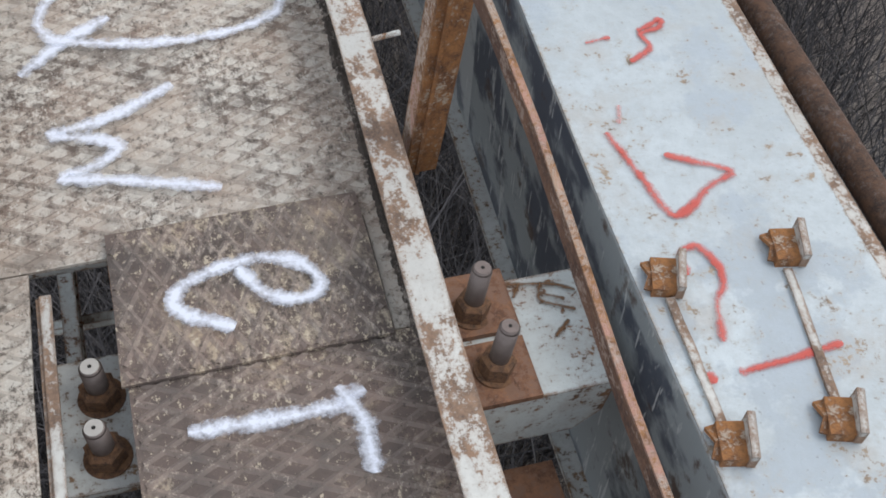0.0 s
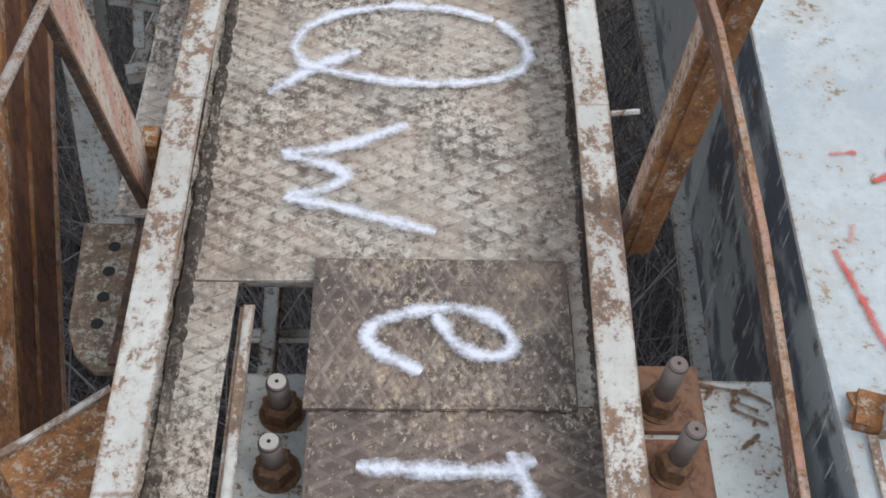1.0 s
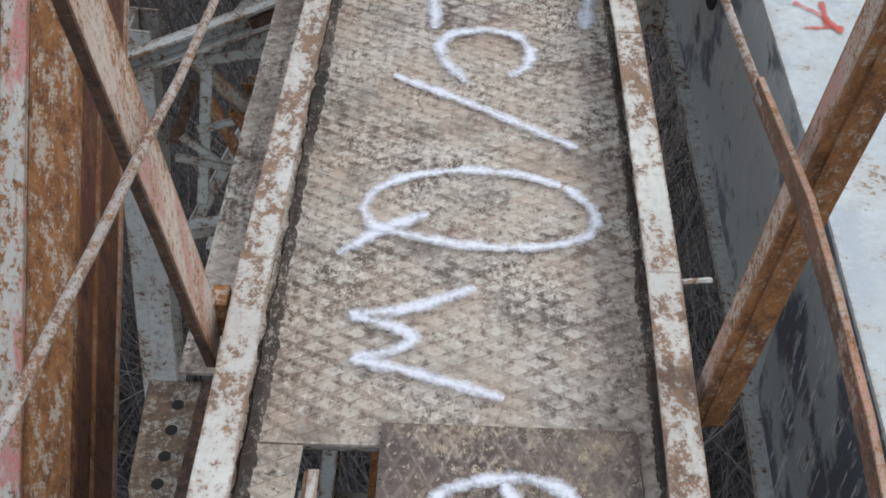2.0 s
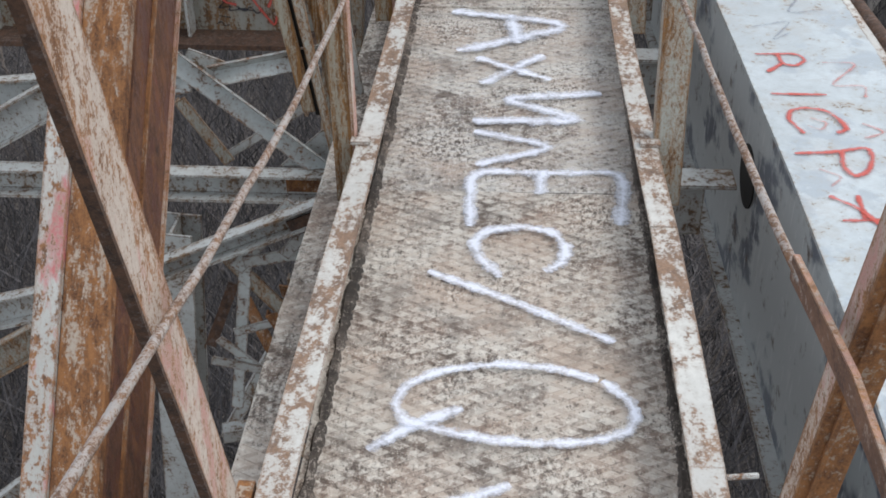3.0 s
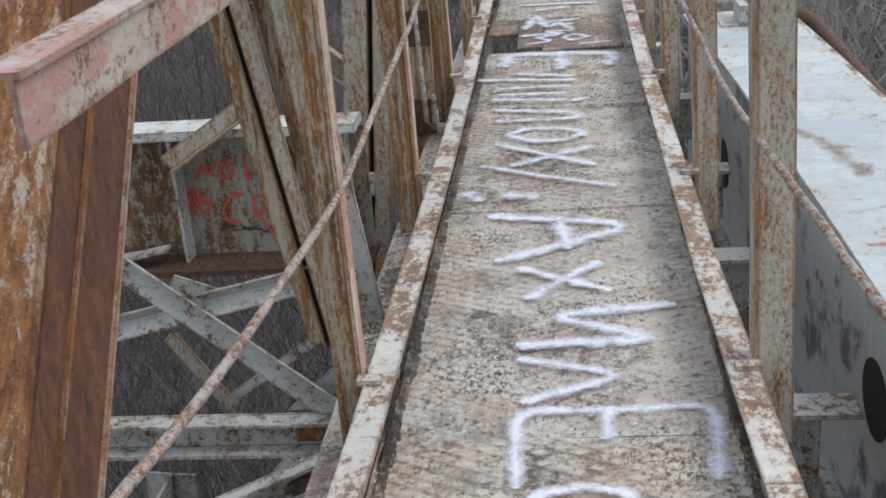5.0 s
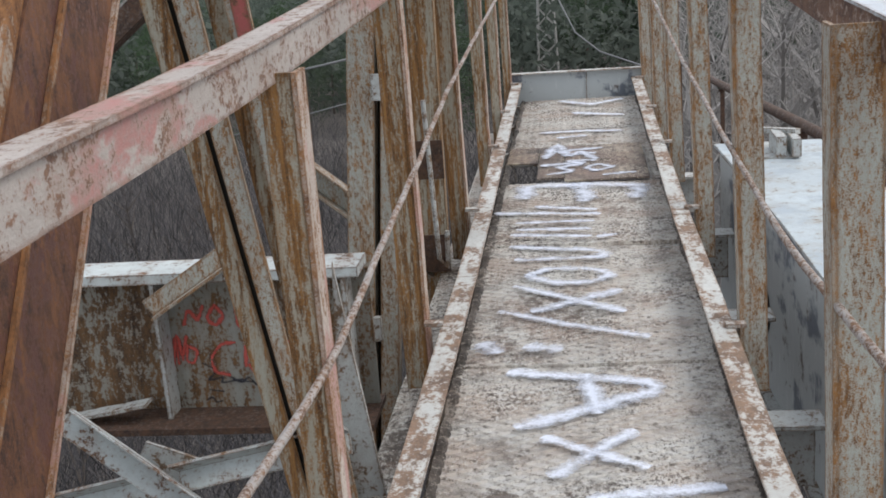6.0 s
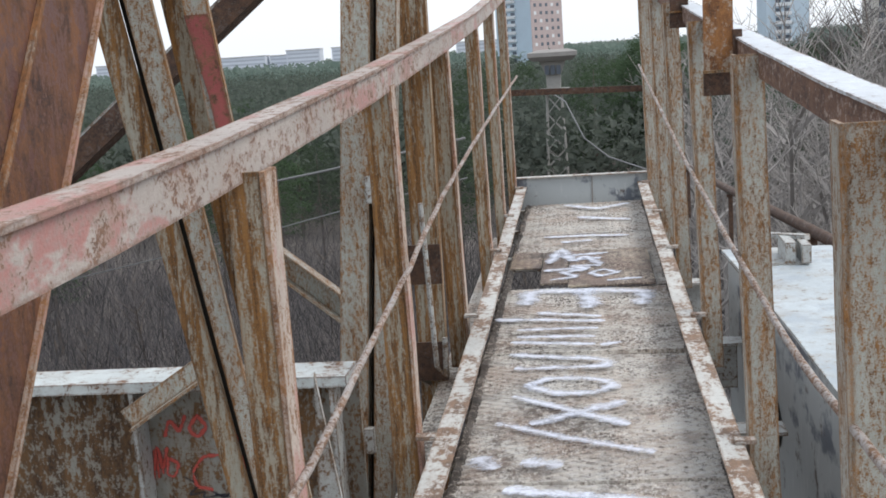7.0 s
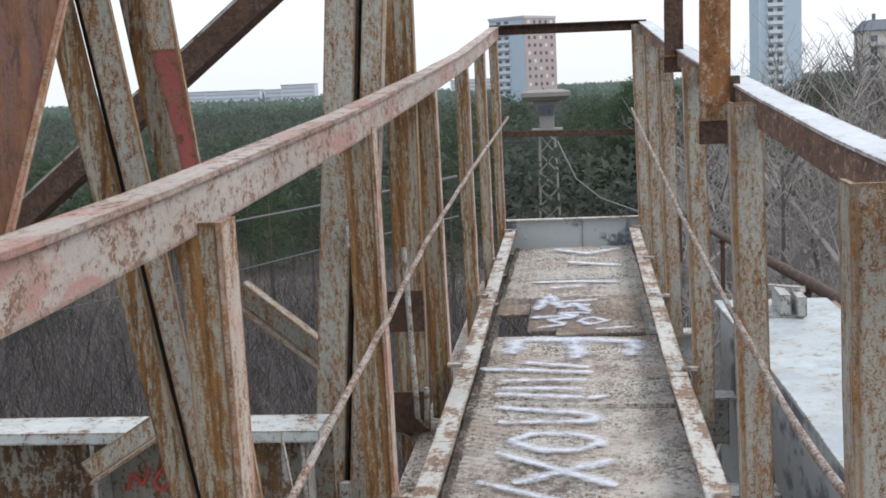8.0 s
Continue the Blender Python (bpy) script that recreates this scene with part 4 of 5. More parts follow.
spray("sprayed_stroke", 0.015, [(0.020, 0.794), (-0.074, 0.742), (-0.183, 0.722), (-0.102, 0.703), (-0.062, 0.677), (-0.093, 0.649), (-0.172, 0.628), (-0.076, 0.608), (0.067, 0.560)])
spray("sprayed_stroke", 0.017, [(-0.203, 0.873), (-0.139, 0.935), (-0.066, 0.976)])
spray("sprayed_stroke", 0.015, [(0.174, 1.075), (0.101, 1.104), (0.006, 1.108), (-0.098, 1.086), (-0.158, 1.042), (-0.179, 0.986), (-0.155, 0.942), (-0.098, 0.922), (-0.018, 0.904), (0.081, 0.894), (0.170, 0.906), (0.225, 0.930), (0.242, 0.969), (0.234, 1.014), (0.194, 1.060)])
spray("sprayed_stroke", 0.016, [(-0.141, 1.407), (-0.006, 1.329), (0.210, 1.192)])
spray("sprayed_stroke", 0.018, [(-0.005, 1.403), (-0.044, 1.461), (-0.061, 1.526), (-0.036, 1.573), (0.049, 1.594), (0.110, 1.573), (0.136, 1.514), (0.125, 1.448), (0.096, 1.425)])
spray("sprayed_stroke", 0.02, [(-0.072, 1.606), (-0.083, 1.850), (0.087, 1.839), (0.280, 1.859), (0.256, 1.623)])
spray("sprayed_stroke", 0.02, [(0.087, 1.839), (0.080, 1.751)])
spray("sprayed_stroke", 0.028, [(-0.072, 2.111), (0.212, 2.115), (-0.037, 2.245), (0.230, 2.279)])
spray("sprayed_stroke", 0.022, [(-0.070, 2.042), (0.132, 1.974), (-0.060, 1.877)])
spray("sprayed_stroke", 0.024, [(-0.083, 2.497), (0.102, 2.369)])
spray("sprayed_stroke", 0.024, [(-0.065, 2.341), (0.085, 2.523)])
spray("sprayed_stroke", 0.032, [(-0.164, 2.851), (0.211, 2.760), (-0.135, 2.560)])
spray("sprayed_stroke", 0.03, [(-0.000, 2.816), (0.022, 2.629)])
spray("sprayed_stroke", 0.05, [(-0.126, 2.998), (-0.080, 2.988)])
spray("sprayed_stroke", 0.05, [(-0.246, 3.028), (-0.221, 2.997)])
spray("sprayed_stroke", 0.03, [(-0.214, 3.276), (-0.034, 3.156), (0.144, 3.064)])
spray("sprayed_stroke", 0.032, [(-0.184, 3.484), (0.094, 3.258)])
spray("sprayed_stroke", 0.036, [(-0.124, 3.277), (0.086, 3.423)])
spray("sprayed_stroke", 0.032, [(-0.156, 3.584), (-0.099, 3.649), (0.024, 3.635), (0.080, 3.570), (0.022, 3.498), (-0.096, 3.510), (-0.156, 3.584)])
spray("sprayed_stroke", 0.032, [(-0.214, 3.887), (0.058, 3.816), (0.066, 3.743), (-0.190, 3.744)])
spray("sprayed_stroke", 0.03, [(-0.218, 4.022), (0.015, 3.983)])
spray("sprayed_stroke", 0.03, [(-0.201, 4.083), (0.016, 4.069)])
spray("sprayed_stroke", 0.03, [(-0.206, 4.168), (0.026, 4.165)])
spray("sprayed_stroke", 0.034, [(-0.288, 4.323), (0.048, 4.265)])
spray("sprayed_stroke", 0.03, [(-0.151, 4.397), (0.039, 4.330)])
spray("sprayed_stroke", 0.03, [(0.060, 3.979), (0.094, 3.994)])
spray("sprayed_stroke", 0.06, [(-0.204, 4.545), (-0.208, 4.733), (0.220, 4.675), (0.198, 4.494)])
spray("sprayed_stroke", 0.06, [(0.005, 4.704), (0.017, 4.469)])
spray("sprayed_stroke", 0.04, [(-0.140, 5.031), (0.003, 5.060)])
spray("sprayed_stroke", 0.04, [(-0.138, 5.180), (-0.098, 5.478), (-0.045, 5.164), (0.001, 5.292), (0.055, 5.126)])
spray("sprayed_stroke", 0.034, [(-0.115, 4.86), (-0.02, 4.90), (-0.10, 4.98), (0.02, 5.02), (-0.06, 5.10), (0.05, 5.09)])
spray("sprayed_stroke", 0.034, [(0.06, 4.90), (0.13, 4.95), (0.07, 5.02), (0.02, 4.96), (0.06, 4.90)])
spray("sprayed_stroke", 0.034, [(-0.12, 5.31), (-0.02, 5.33), (0.08, 5.35)])
spray("sprayed_stroke", 0.030, [(0.10, 4.83), (0.20, 4.85)])
spray("sprayed_stroke", 0.04, [(-0.083, 5.670), (0.015, 5.692)])
spray("sprayed_stroke", 0.04, [(-0.029, 5.228), (0.048, 5.249)])
spray("sprayed_stroke", 0.04, [(-0.162, 5.797), (0.022, 5.802), (0.180, 5.769)])
spray("sprayed_stroke", 0.05, [(-0.083, 6.657), (0.071, 6.504), (0.216, 6.636)])
spray("sprayed_stroke", 0.05, [(-0.010, 6.276), (0.200, 6.176)])

# ---- lattice structure beside the walkway ----
def steel(name, p, q, profile, mat, label, category="steel member", up=(0, 0, 1), group="", flip=False, n=6):
    line = between(p, q, n)
    if len(profile) not in (6, 8):
        return tagged(part(name, sweep(line, profile, up=up, flip=flip, wobble=0.0012), mat), label, category, group)
    # angles and channels are built of their separate legs
    thing = empty(name, label, category, group)
    if len(profile) == 6:
        (a, t), b = profile[2], profile[4][1]
        pieces = [("leg", 0, a, 0, t), ("upright_leg", 0, t, t + 0.0005, b)]
    else:
        w, k, t = profile[1][0], -profile[0][1], profile[3][0]
        pieces = [("web", 0, t, -k, k), ("flange", t + 0.0005, w, -k, -k + t), ("flange", t + 0.0005, w, k - t, k)]
    for piece, u0, u1, v0, v1 in pieces:
        part(piece, sweep(line, [(u0, v0), (u1, v0), (u1, v1), (u0, v1)], up=up, flip=flip), mat, thing)
    return thing


# the big inclined leg: two rusty channels back to back with a plate between
leg = empty("inclined_leg", "huge dark-red rusty inclined steel leg", "steel leg")
LA, LB = Vector((-0.795, -0.245, -2.2)), Vector((-0.692, 2.424, 1.5))
LEG_UP = (0, -0.81, 0.58)


def leg_strip(name, x0, x1, v0, v1, mat, label=""):
    """One plate of the leg: x across the leg, v out from its back face."""
    return part(name, sweep(between(LA, LB, 14), [(x0, v0), (x1, v0), (x1, v1), (x0, v1)], up=LEG_UP, wobble=0.0008), mat, leg, label)


leg_strip("web_plate", 0.030, 0.038, 0.0, 0.235, M_LEG)
leg_strip("flange", -0.060, 0.038, -0.010, -0.001, M_LEG)
leg_strip("edge_channel", -0.055, 0.034, 0.236, 0.262, M_LEGMID, "white and rust-streaked edge channel")
leg_strip("rib", 0.0385, 0.046, 0.150, 0.158, M_LEGMID, "rusty weld line along the web")
leg_strip("edge_strip", -0.105, -0.056, 0.240, 0.272, M_LEGPALE, "pink and white painted edge strip")
leg_strip("inner_plate", -0.110, -0.102, 0.0, 0.238, M_LEG)
leg_strip("bright_edge", 0.0385, 0.047, -0.004, 0.004, M_BRACE, "bright worn edge of the flange")

# leaning pair of channels
vst = empty("leaning_strut", "rust-streaked leaning strut of two steel channels", "steel strut")
M_REDPLATE = rusty("faded_red_plate", (0.36, 0.085, 0.080), 0.40, 14)



def lean_y(z):
    return 2.36 + 0.03 * z


def line_x(x0, slope):
    return lambda z: x0 + slope * z


EDGE_L, SLIT, TOP_R = line_x(-0.590, -0.185), line_x(-0.546, -0.172), line_x(-0.455, -0.118)


def slab(name, left, right, z0, z1, front, depth, mat, parent, label=""):
    """A leaning plate between two slanting edges."""
    rows = []
    for k in range(9):
        z = z0 + (z1 - z0) * k / 8
        xa, xb, y = left(z), right(z), lean_y(z) + front + random.uniform(-0.0008, 0.0008)
        rows.append([(xa, y, z), (xb, y, z), (xb, y + depth, z), (xa, y + depth, z)])
    return part(name, loft(rows), mat, parent, label)


slab("outer_channel", EDGE_L, lambda z: SLIT(z) - 0.009, -0.10, 1.45, 0.0, 0.010, M_STRUT, vst, "rusty grey outer channel")
slab("outer_flange", EDGE_L, lambda z: EDGE_L(z) + 0.007, -0.12, 1.45, 0.0105, 0.05, M_POST, vst)
# black sheet behind the gap, painting its deep shade
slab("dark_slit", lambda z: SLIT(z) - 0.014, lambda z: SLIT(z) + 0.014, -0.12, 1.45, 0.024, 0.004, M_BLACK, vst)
slab("pale_face", lambda z: SLIT(z) + 0.007, lambda z: SLIT(z) + 0.36 * (TOP_R(z) - SLIT(z)), -0.36, 1.45, -0.010, 0.010, M_POST, vst, "pale rust-streaked face")
slab("web", lambda z: SLIT(z) + 0.36 * (TOP_R(z) - SLIT(z)) + 0.001, lambda z: SLIT(z) + 0.70 * (TOP_R(z) - SLIT(z)), -0.36, 1.45, 0.034, 0.010, M_STRUT, vst, "brown rusty web")
slab("inner_face", lambda z: SLIT(z) + 0.70 * (TOP_R(z) - SLIT(z)) + 0.001, TOP_R, -0.36, 1.45, -0.010, 0.010, M_POST, vst, "grey-green inner face")
slab("red_patch", lambda z: TOP_R(z) - 0.030 - 0.10 * max(0, z - 0.92), lambda z: TOP_R(z) - 0.002, 0.84, 1.06, -0.0125, 0.002, M_REDPLATE, vst, "red painted corner")
tagged(part("side_gusset", loft([[(-0.470, y, 0.42), (-0.395, y, -0.16), (-0.455, y, -0.30), (-0.500, y, -0.20)] for y in (2.42, 2.43)]), M_WHITE), "grey triangular gusset plate beside the strut", "gusset plate")

# column of two channels with a dark slot and lugs
slot = empty("slotted_column", "grey rust-streaked column of two channels with a narrow slot", "steel column")
def slot_x(z):
    return -0.583 + 0.085 * z


for dx, w in ((-0.047, 0.076), (0.034, 0.052)):
    part("channel", sweep(between((slot_x(-0.75) + dx, 3.50, -0.75), (slot_x(1.6) + dx, 3.50, 1.6), 10), [(-w / 2, -0.03), (w / 2, -0.03), (w / 2, 0.03), (w / 2 - 0.007, 0.03), (w / 2 - 0.007, -0.023), (-w / 2 + 0.007, -0.023), (-w / 2 + 0.007, 0.03), (-w / 2, 0.03)], up=(0, 1, 0), wobble=0.0008), M_POST, slot)
# black sheet added behind the slot as its inner shade
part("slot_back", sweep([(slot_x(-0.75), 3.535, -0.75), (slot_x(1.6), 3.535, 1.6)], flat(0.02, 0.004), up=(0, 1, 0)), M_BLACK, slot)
for z in (-0.09, 0.60):
    xx = slot_x(z)
    part("lug", box(xx - 0.014, xx + 0.014, 3.445, 3.469, z - 0.035, z + 0.035), M_WHITE, slot, "small pale connecting lug")
side = empty("side_column", "rusty grey channel column behind the railing", "steel column")
part("channel", sweep(between((-0.475, 3.92, -0.70), (-0.455, 3.92, 1.45), 8), channel(0.05, 0.085, 0.007), up=(1, 0, 0)), M_STRUT, side)
part("hook", sweep([(-0.46, 3.83, 0.50), (-0.445, 3.83, 0.0), (-0.42, 3.83, -0.03), (-0.415, 3.83, 0.09)], ring(0.008, 8)), M_WHITE, side, "bent grey rod hook")
for z in (-0.05, 0.25):
    part("joint_plate", box(-0.52, -0.415, 3.855, 3.863, z, z + 0.12), M_DARKSTEEL, side)

# plate girder across, with graffiti
cross = empty("plate_girder", "grey rusty plate girder with stiffeners and red graffiti", "girder", kind="structure")
part("top_flange", box(-2.9, -0.530, 2.95, 3.07, 0.224, 0.250), M_BOX, cross, "white top flange")
part("web", box(-1.05, -0.520, 3.03, 3.042, -0.135, 0.223), M_WEB, cross, "grey web plate with red lettering")
part("web", box(-2.9, -1.051, 3.03, 3.042, -0.135, 0.223), M_WEBRUST, cross, "heavily rusted web plate")
part("bottom_flange", box(-2.9, -0.515, 2.90, 3.09, -0.152, -0.136), M_DARKSTEEL, cross, "dark brown bottom flange")
for x in (-2.25, -1.70, -1.05, -0.575):
    part("stiffener", loft([[(x + d, 2.955, 0.222), (x + d, 3.029, 0.222), (x + d, 3.029, -0.135), (x + d, 2.960, -0.135)] for d in (0.0, 0.012)]), M_WHITE, cross, "vertical stiffener plate")
steel("loose_angle", (-1.030, 2.925, 0.150), (-0.790, 2.945, 0.300), angle(0.034, 0.050, 0.006), M_POST, "short rusty angle leaning on the girder", "steel angle")
steel("web_angle", (-1.33, 2.95, -0.125), (-1.09, 2.95, -0.085), flat(0.05, 0.008), M_WHITE, "loose plate lying on the bottom flange", "steel plate")

W3 = wall_at(3.026)
for pts in ([(-1.00, 0.093), (-0.986, 0.135), (-0.962, 0.099), (-0.947, 0.140)], [(-0.916, 0.141), (-0.893, 0.114), (-0.920, 0.086), (-0.940, 0.110), (-0.916, 0.141)],
            [(-0.863, 0.155), (-0.859, 0.072), (-0.833, 0.133), (-0.825, 0.068), (-0.799, 0.160)], [(-0.792, 0.122), (-0.812, 0.100), (-0.799, 0.067), (-0.776, 0.087), (-0.792, 0.122)],
            [(-1.040, -0.016), (-1.022, 0.078), (-1.014, 0.0), (-0.999, 0.060)], [(-0.999, 0.036), (-0.972, 0.023), (-0.986, -0.012), (-1.005, -0.006), (-0.999, 0.036)], [(-1.030, 0.055), (-1.026, -0.010)], [(-1.018, 0.05), (-1.014, 0.0)],
            [(-0.877, 0.041), (-0.912, 0.039), (-0.943, -0.002), (-0.933, -0.038), (-0.899, -0.045)], [(-0.852, -0.022), (-0.849, 0.037), (-0.814, 0.035), (-0.809, 0.012), (-0.844, -0.023)],
            [(-0.844, -0.023), (-0.81, -0.07), (-0.775, -0.118), (-0.765, -0.085)], [(-0.788, 0.035), (-0.768, -0.007)], [(-0.740, 0.04), (-0.768, -0.007), (-0.79, -0.05)]):
    mark(pts, 0.014, M_RED, W3, label="red graffiti letter on the girder web", group="girder lettering")
for pts in ([(-0.965, -0.013), (-0.927, -0.032), (-0.960, -0.061), (-0.912, -0.050), (-0.926, -0.068), (-0.866, -0.058)], [(-0.905, -0.045), (-0.87, -0.07), (-0.85, -0.05), (-0.83, -0.078), (-0.81, -0.06)],
            [(-0.89, -0.06), (-0.84, -0.066)], [(-0.965, -0.112), (-0.950, -0.104), (-0.943, -0.120), (-0.925, -0.116)], [(-0.955, -0.085), (-0.92, -0.09)]):
    mark(pts, 0.008, M_INK, W3, label="dark scribble on the girder web", group="web scribbles")

# bracing below
steel("brace_angle", (-1.02, 2.40, 0.142), (-0.475, 2.40, -0.318), angle(0.055, 0.062, 0.006), M_BOX, "grey-white angle of the cross bracing", "brace", group="bracing", up=(0, -0.8, 0.6))
steel("brace_angle", (-0.830, 2.43, -0.010), (-0.470, 2.43, 0.070), angle(0.050, 0.055, 0.006), M_BOX, "grey-white angle of the cross bracing", "brace", group="bracing", up=(0, -0.8, 0.6))
steel("brace_angle", (-1.30, 2.43, -0.118), (-0.900, 2.43, -0.028), angle(0.050, 0.055, 0.006), M_BOX, "grey-white angle of the cross bracing", "brace", group="bracing", up=(0, -0.8, 0.6))
steel("brace_channel", (-2.0, 2.38, -0.335), (-0.46, 2.38, -0.335), channel(0.06, 0.088, 0.007), M_WHITE, "grey-white horizontal channel of the bracing", "channel", group="bracing")
tagged(part("rust_patch_plate", box(-0.640, -0.515, 2.370, 2.376, -0.365, -0.305), M_ORANGE), "rusty end plate on the bracing channel", "steel plate")
tagged(part("gusset_plate", loft([[(-0.66, y, -0.30), (-0.43, y, -0.30), (-0.43, y, -0.18), (-0.53, y, -0.18)] for y in (2.405, 2.413)]), M_WHITE), "rust-edged gusset plate of the bracing", "gusset plate")
tagged(part("gusset_plate", loft([[(-0.97, y, -0.075), (-0.80, y, -0.065), (-0.77, y, -0.005), (-0.90, y, 0.045)] for y in (2.445, 2.453)]), M_WHITE), "rust-edged gusset plate of the bracing", "gusset plate")
steel("lower_channel", (-1.02, 2.0, -0.435), (-0.468, 2.0, -0.190), channel(0.05, 0.058, 0.007), M_WHITE, "grey channel with a rusty torn end", "channel", group="bracing")
tagged(part("torn_end", loft([[(-0.560, y, -0.222), (-0.470, y, -0.182), (-0.466, y, -0.232), (-0.540, y, -0.262)] for y in (1.962, 1.969)]), M_DARKSTEEL), "dark rusty torn plate on the channel's end", "steel plate")
steel("rusty_angle", (-1.02, 2.62, -0.21), (-0.885, 2.62, -0.42), angle(0.04, 0.04, 0.006), M_POST, "short rusty brace angle", "brace", group="bracing", up=(0, 1, 0))
steel("rusty_angle", (-0.890, 2.64, -0.42), (-0.560, 2.64, -0.20), angle(0.026, 0.026, 0.006), M_WHITE, "short pale brace angle", "brace", group="bracing", up=(0, 1, 0))
steel("grey_column", (-0.985, 2.36, -0.48), (-1.16, 2.36, -2.6), ibeam(0.13, 0.13, 0.01), M_WHITE, "smooth grey steel column below the bracing", "steel column", up=(0, 1, 0))
lower = empty("lower_bracing", "tangle of pale rusty angles below the walkway", "bracing")
rng = random.Random(5)
for p, q in (((-0.62, 2.1, -0.55), (-0.34, 2.0, -0.52)), ((-0.78, 2.2, -0.62), (-0.50, 1.9, -0.98)), ((-0.55, 2.3, -0.60), (-0.80, 2.1, -1.15)), ((-0.66, 2.35, -0.66), (-0.70, 2.3, -1.35)), ((-0.70, 2.4, -0.95), (-0.36, 2.3, -0.93)),
             ((-0.60, 2.5, -0.70), (-0.95, 2.4, -1.35)), ((-0.72, 2.2, -1.10), (-0.50, 2.1, -1.32)), ((-0.35, 2.6, -0.45), (-0.62, 2.45, -0.78)), ((-0.52, 2.7, -0.6), (-0.60, 2.65, -1.5)), ((-0.40, 1.9, -0.80), (-0.75, 1.8, -0.80))):
    part("angle", sweep(between(p, q, 3), angle(0.04, 0.04, 0.006), up=(0, 1, 0.1), wobble=0.001), rng.choice((M_WHITE, M_POST, M_ORANGE, M_WHITE)), lower)
for p, q, w, mat in (((-0.70, -0.41), (-0.535, -0.215), 0.042, M_BOX), ((-0.69, -0.390), (-0.535, -0.377), 0.036, M_BOX), ((-0.77, -0.35), (-0.59, -0.600), 0.046, M_POST), ((-0.690, -0.28), (-0.785, -0.90), 0.034, M_BOX), ((-0.80, -0.66), (-0.72, -0.47), 0.03, M_DARKSTEEL),
                     ((-0.74, -0.620), (-0.62, -0.600), 0.026, M_BOX), ((-0.80, -0.64), (-0.70, -0.765), 0.028, M_BOX), ((-0.57, -0.36), (-0.47, -0.25), 0.034, M_WHITE), ((-0.82, -0.72), (-0.66, -0.78), 0.03, M_WHITE), ((-0.65, -0.55), (-0.55, -0.78), 0.034, M_ORANGE)):
    part("angle", sweep(between((p[0], 2.0, p[1]), (q[0], 2.03, q[1]), 3), angle(w, w * 0.8, 0.006), up=(0, 1, 0.1), wobble=0.001), mat, lower)
for p, q in (((-1.9, 2.3, -0.86), (-1.25, 2.3, -0.68)), ((-2.0, 2.4, -1.25), (-1.28, 2.4, -0.80)), ((-2.1, 2.45, -0.55), (-1.3, 2.45, -0.10)), ((-2.2, 2.6, -0.24), (-1.25, 2.6, -0.14)), ((-2.0, 2.2, -1.8), (-1.30, 2.2, -1.20))):
    steel("brace_channel", p, q, channel(0.05, 0.10, 0.007), rng.choice((M_WHITE, M_POST)), "grey rust-stained brace channel", "channel", group="bracing")
gusb = tagged(part("corner_gusset", loft([[(-0.545, 0.205, -0.10), (-0.40, 0.32, -0.10), (-0.385, 0.30, -0.10), (-0.385, 0.10, -0.10), (-0.47, 0.10, -0.10)], [(-0.545, 0.205, -0.085), (-0.40, 0.32, -0.085), (-0.385, 0.30, -0.085), (-0.385, 0.10, -0.085), (-0.47, 0.10, -0.085)]]), M_ORANGE), "rust-orange gusset plate with a pale edge beside the kerb", "gusset plate")
steel("gusset_edge", (-0.548, 0.20, -0.083), (-0.400, 0.322, -0.083), flat(0.012, 0.01), M_KERB, "pale raised edge of the corner gusset", "steel flat")

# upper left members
# the channel's dark brown carries the shade of its underside
steel("upper_diagonal", (-2.20, 3.56, 0.024), (-0.50, 3.56, 1.349), channel(0.06, 0.095, 0.008), M_DARKSTEEL, "upper diagonal channel, its underside shade put into a dark brown, with a pale edge", "brace", up=(0, 1, 0))
steel("upper_edge", (-2.232, 3.55, 0.080), (-0.532, 3.55, 1.405), flat(0.014, 0.036), M_WHITE, "pale upper edge of the diagonal", "brace", up=(0, 1, 0))
steel("far_channel", (-1.80, 3.56, 0.760), (-1.44, 3.56, 0.640), channel(0.05, 0.085, 0.007), M_POST, "pale rusty channel end of the lattice", "channel")
steel("far_brace", (-0.97, 3.92, 0.375), (-0.455, 3.92, -0.050), channel(0.05, 0.075, 0.007), M_POST, "rusty pale channel brace behind the columns", "brace")
for ob in [o for o in scene.objects if o.parent is None and o.type in ("MESH", "EMPTY")]:
    ob.matrix_world = RAMP @ ob.matrix_basis

# ---- ground, woods and town ----
GROUND = -13.0


def ground_material():
    m, n, l, b = material("woodland_floor")
    co = n.new("ShaderNodeTexCoord").outputs["Object"]
    big = noise_node(n, l, co, 0.05, 6, 0.6)
    mid = noise_node(n, l, co, 1.2, 8, 0.7)
    fine = noise_node(n, l, co, 9.0, 8, 0.75)
    col = mix(n, l, ramp(n, l, mid, [(0.35, (0, 0, 0)), (0.65, (1, 1, 1))]), (0.055, 0.047, 0.042), (0.115, 0.098, 0.088))
    col = mix(n, l, ramp(n, l, fine, [(0.45, (0, 0, 0)), (0.62, (1, 1, 1))]), col, (0.22, 0.19, 0.17))
    col = mix(n, l, ramp(n, l, big, [(0.45, (0, 0, 0)), (0.65, (0.5, 0.5, 0.5))]), col, (0.06, 0.055, 0.045))
    l.new(col, b.inputs["Base Color"])
    b.inputs["Roughness"].default_value = 0.95
    bump(n, l, b, fine, 0.6, 0.05)
    return m


bm = bmesh.new()
v = [bm.verts.new(p) for p in ((-4500, -4500, GROUND), (4500, -4500, GROUND), (4500, 4500, GROUND), (-4500, 4500, GROUND))]
bm.faces.new(v)
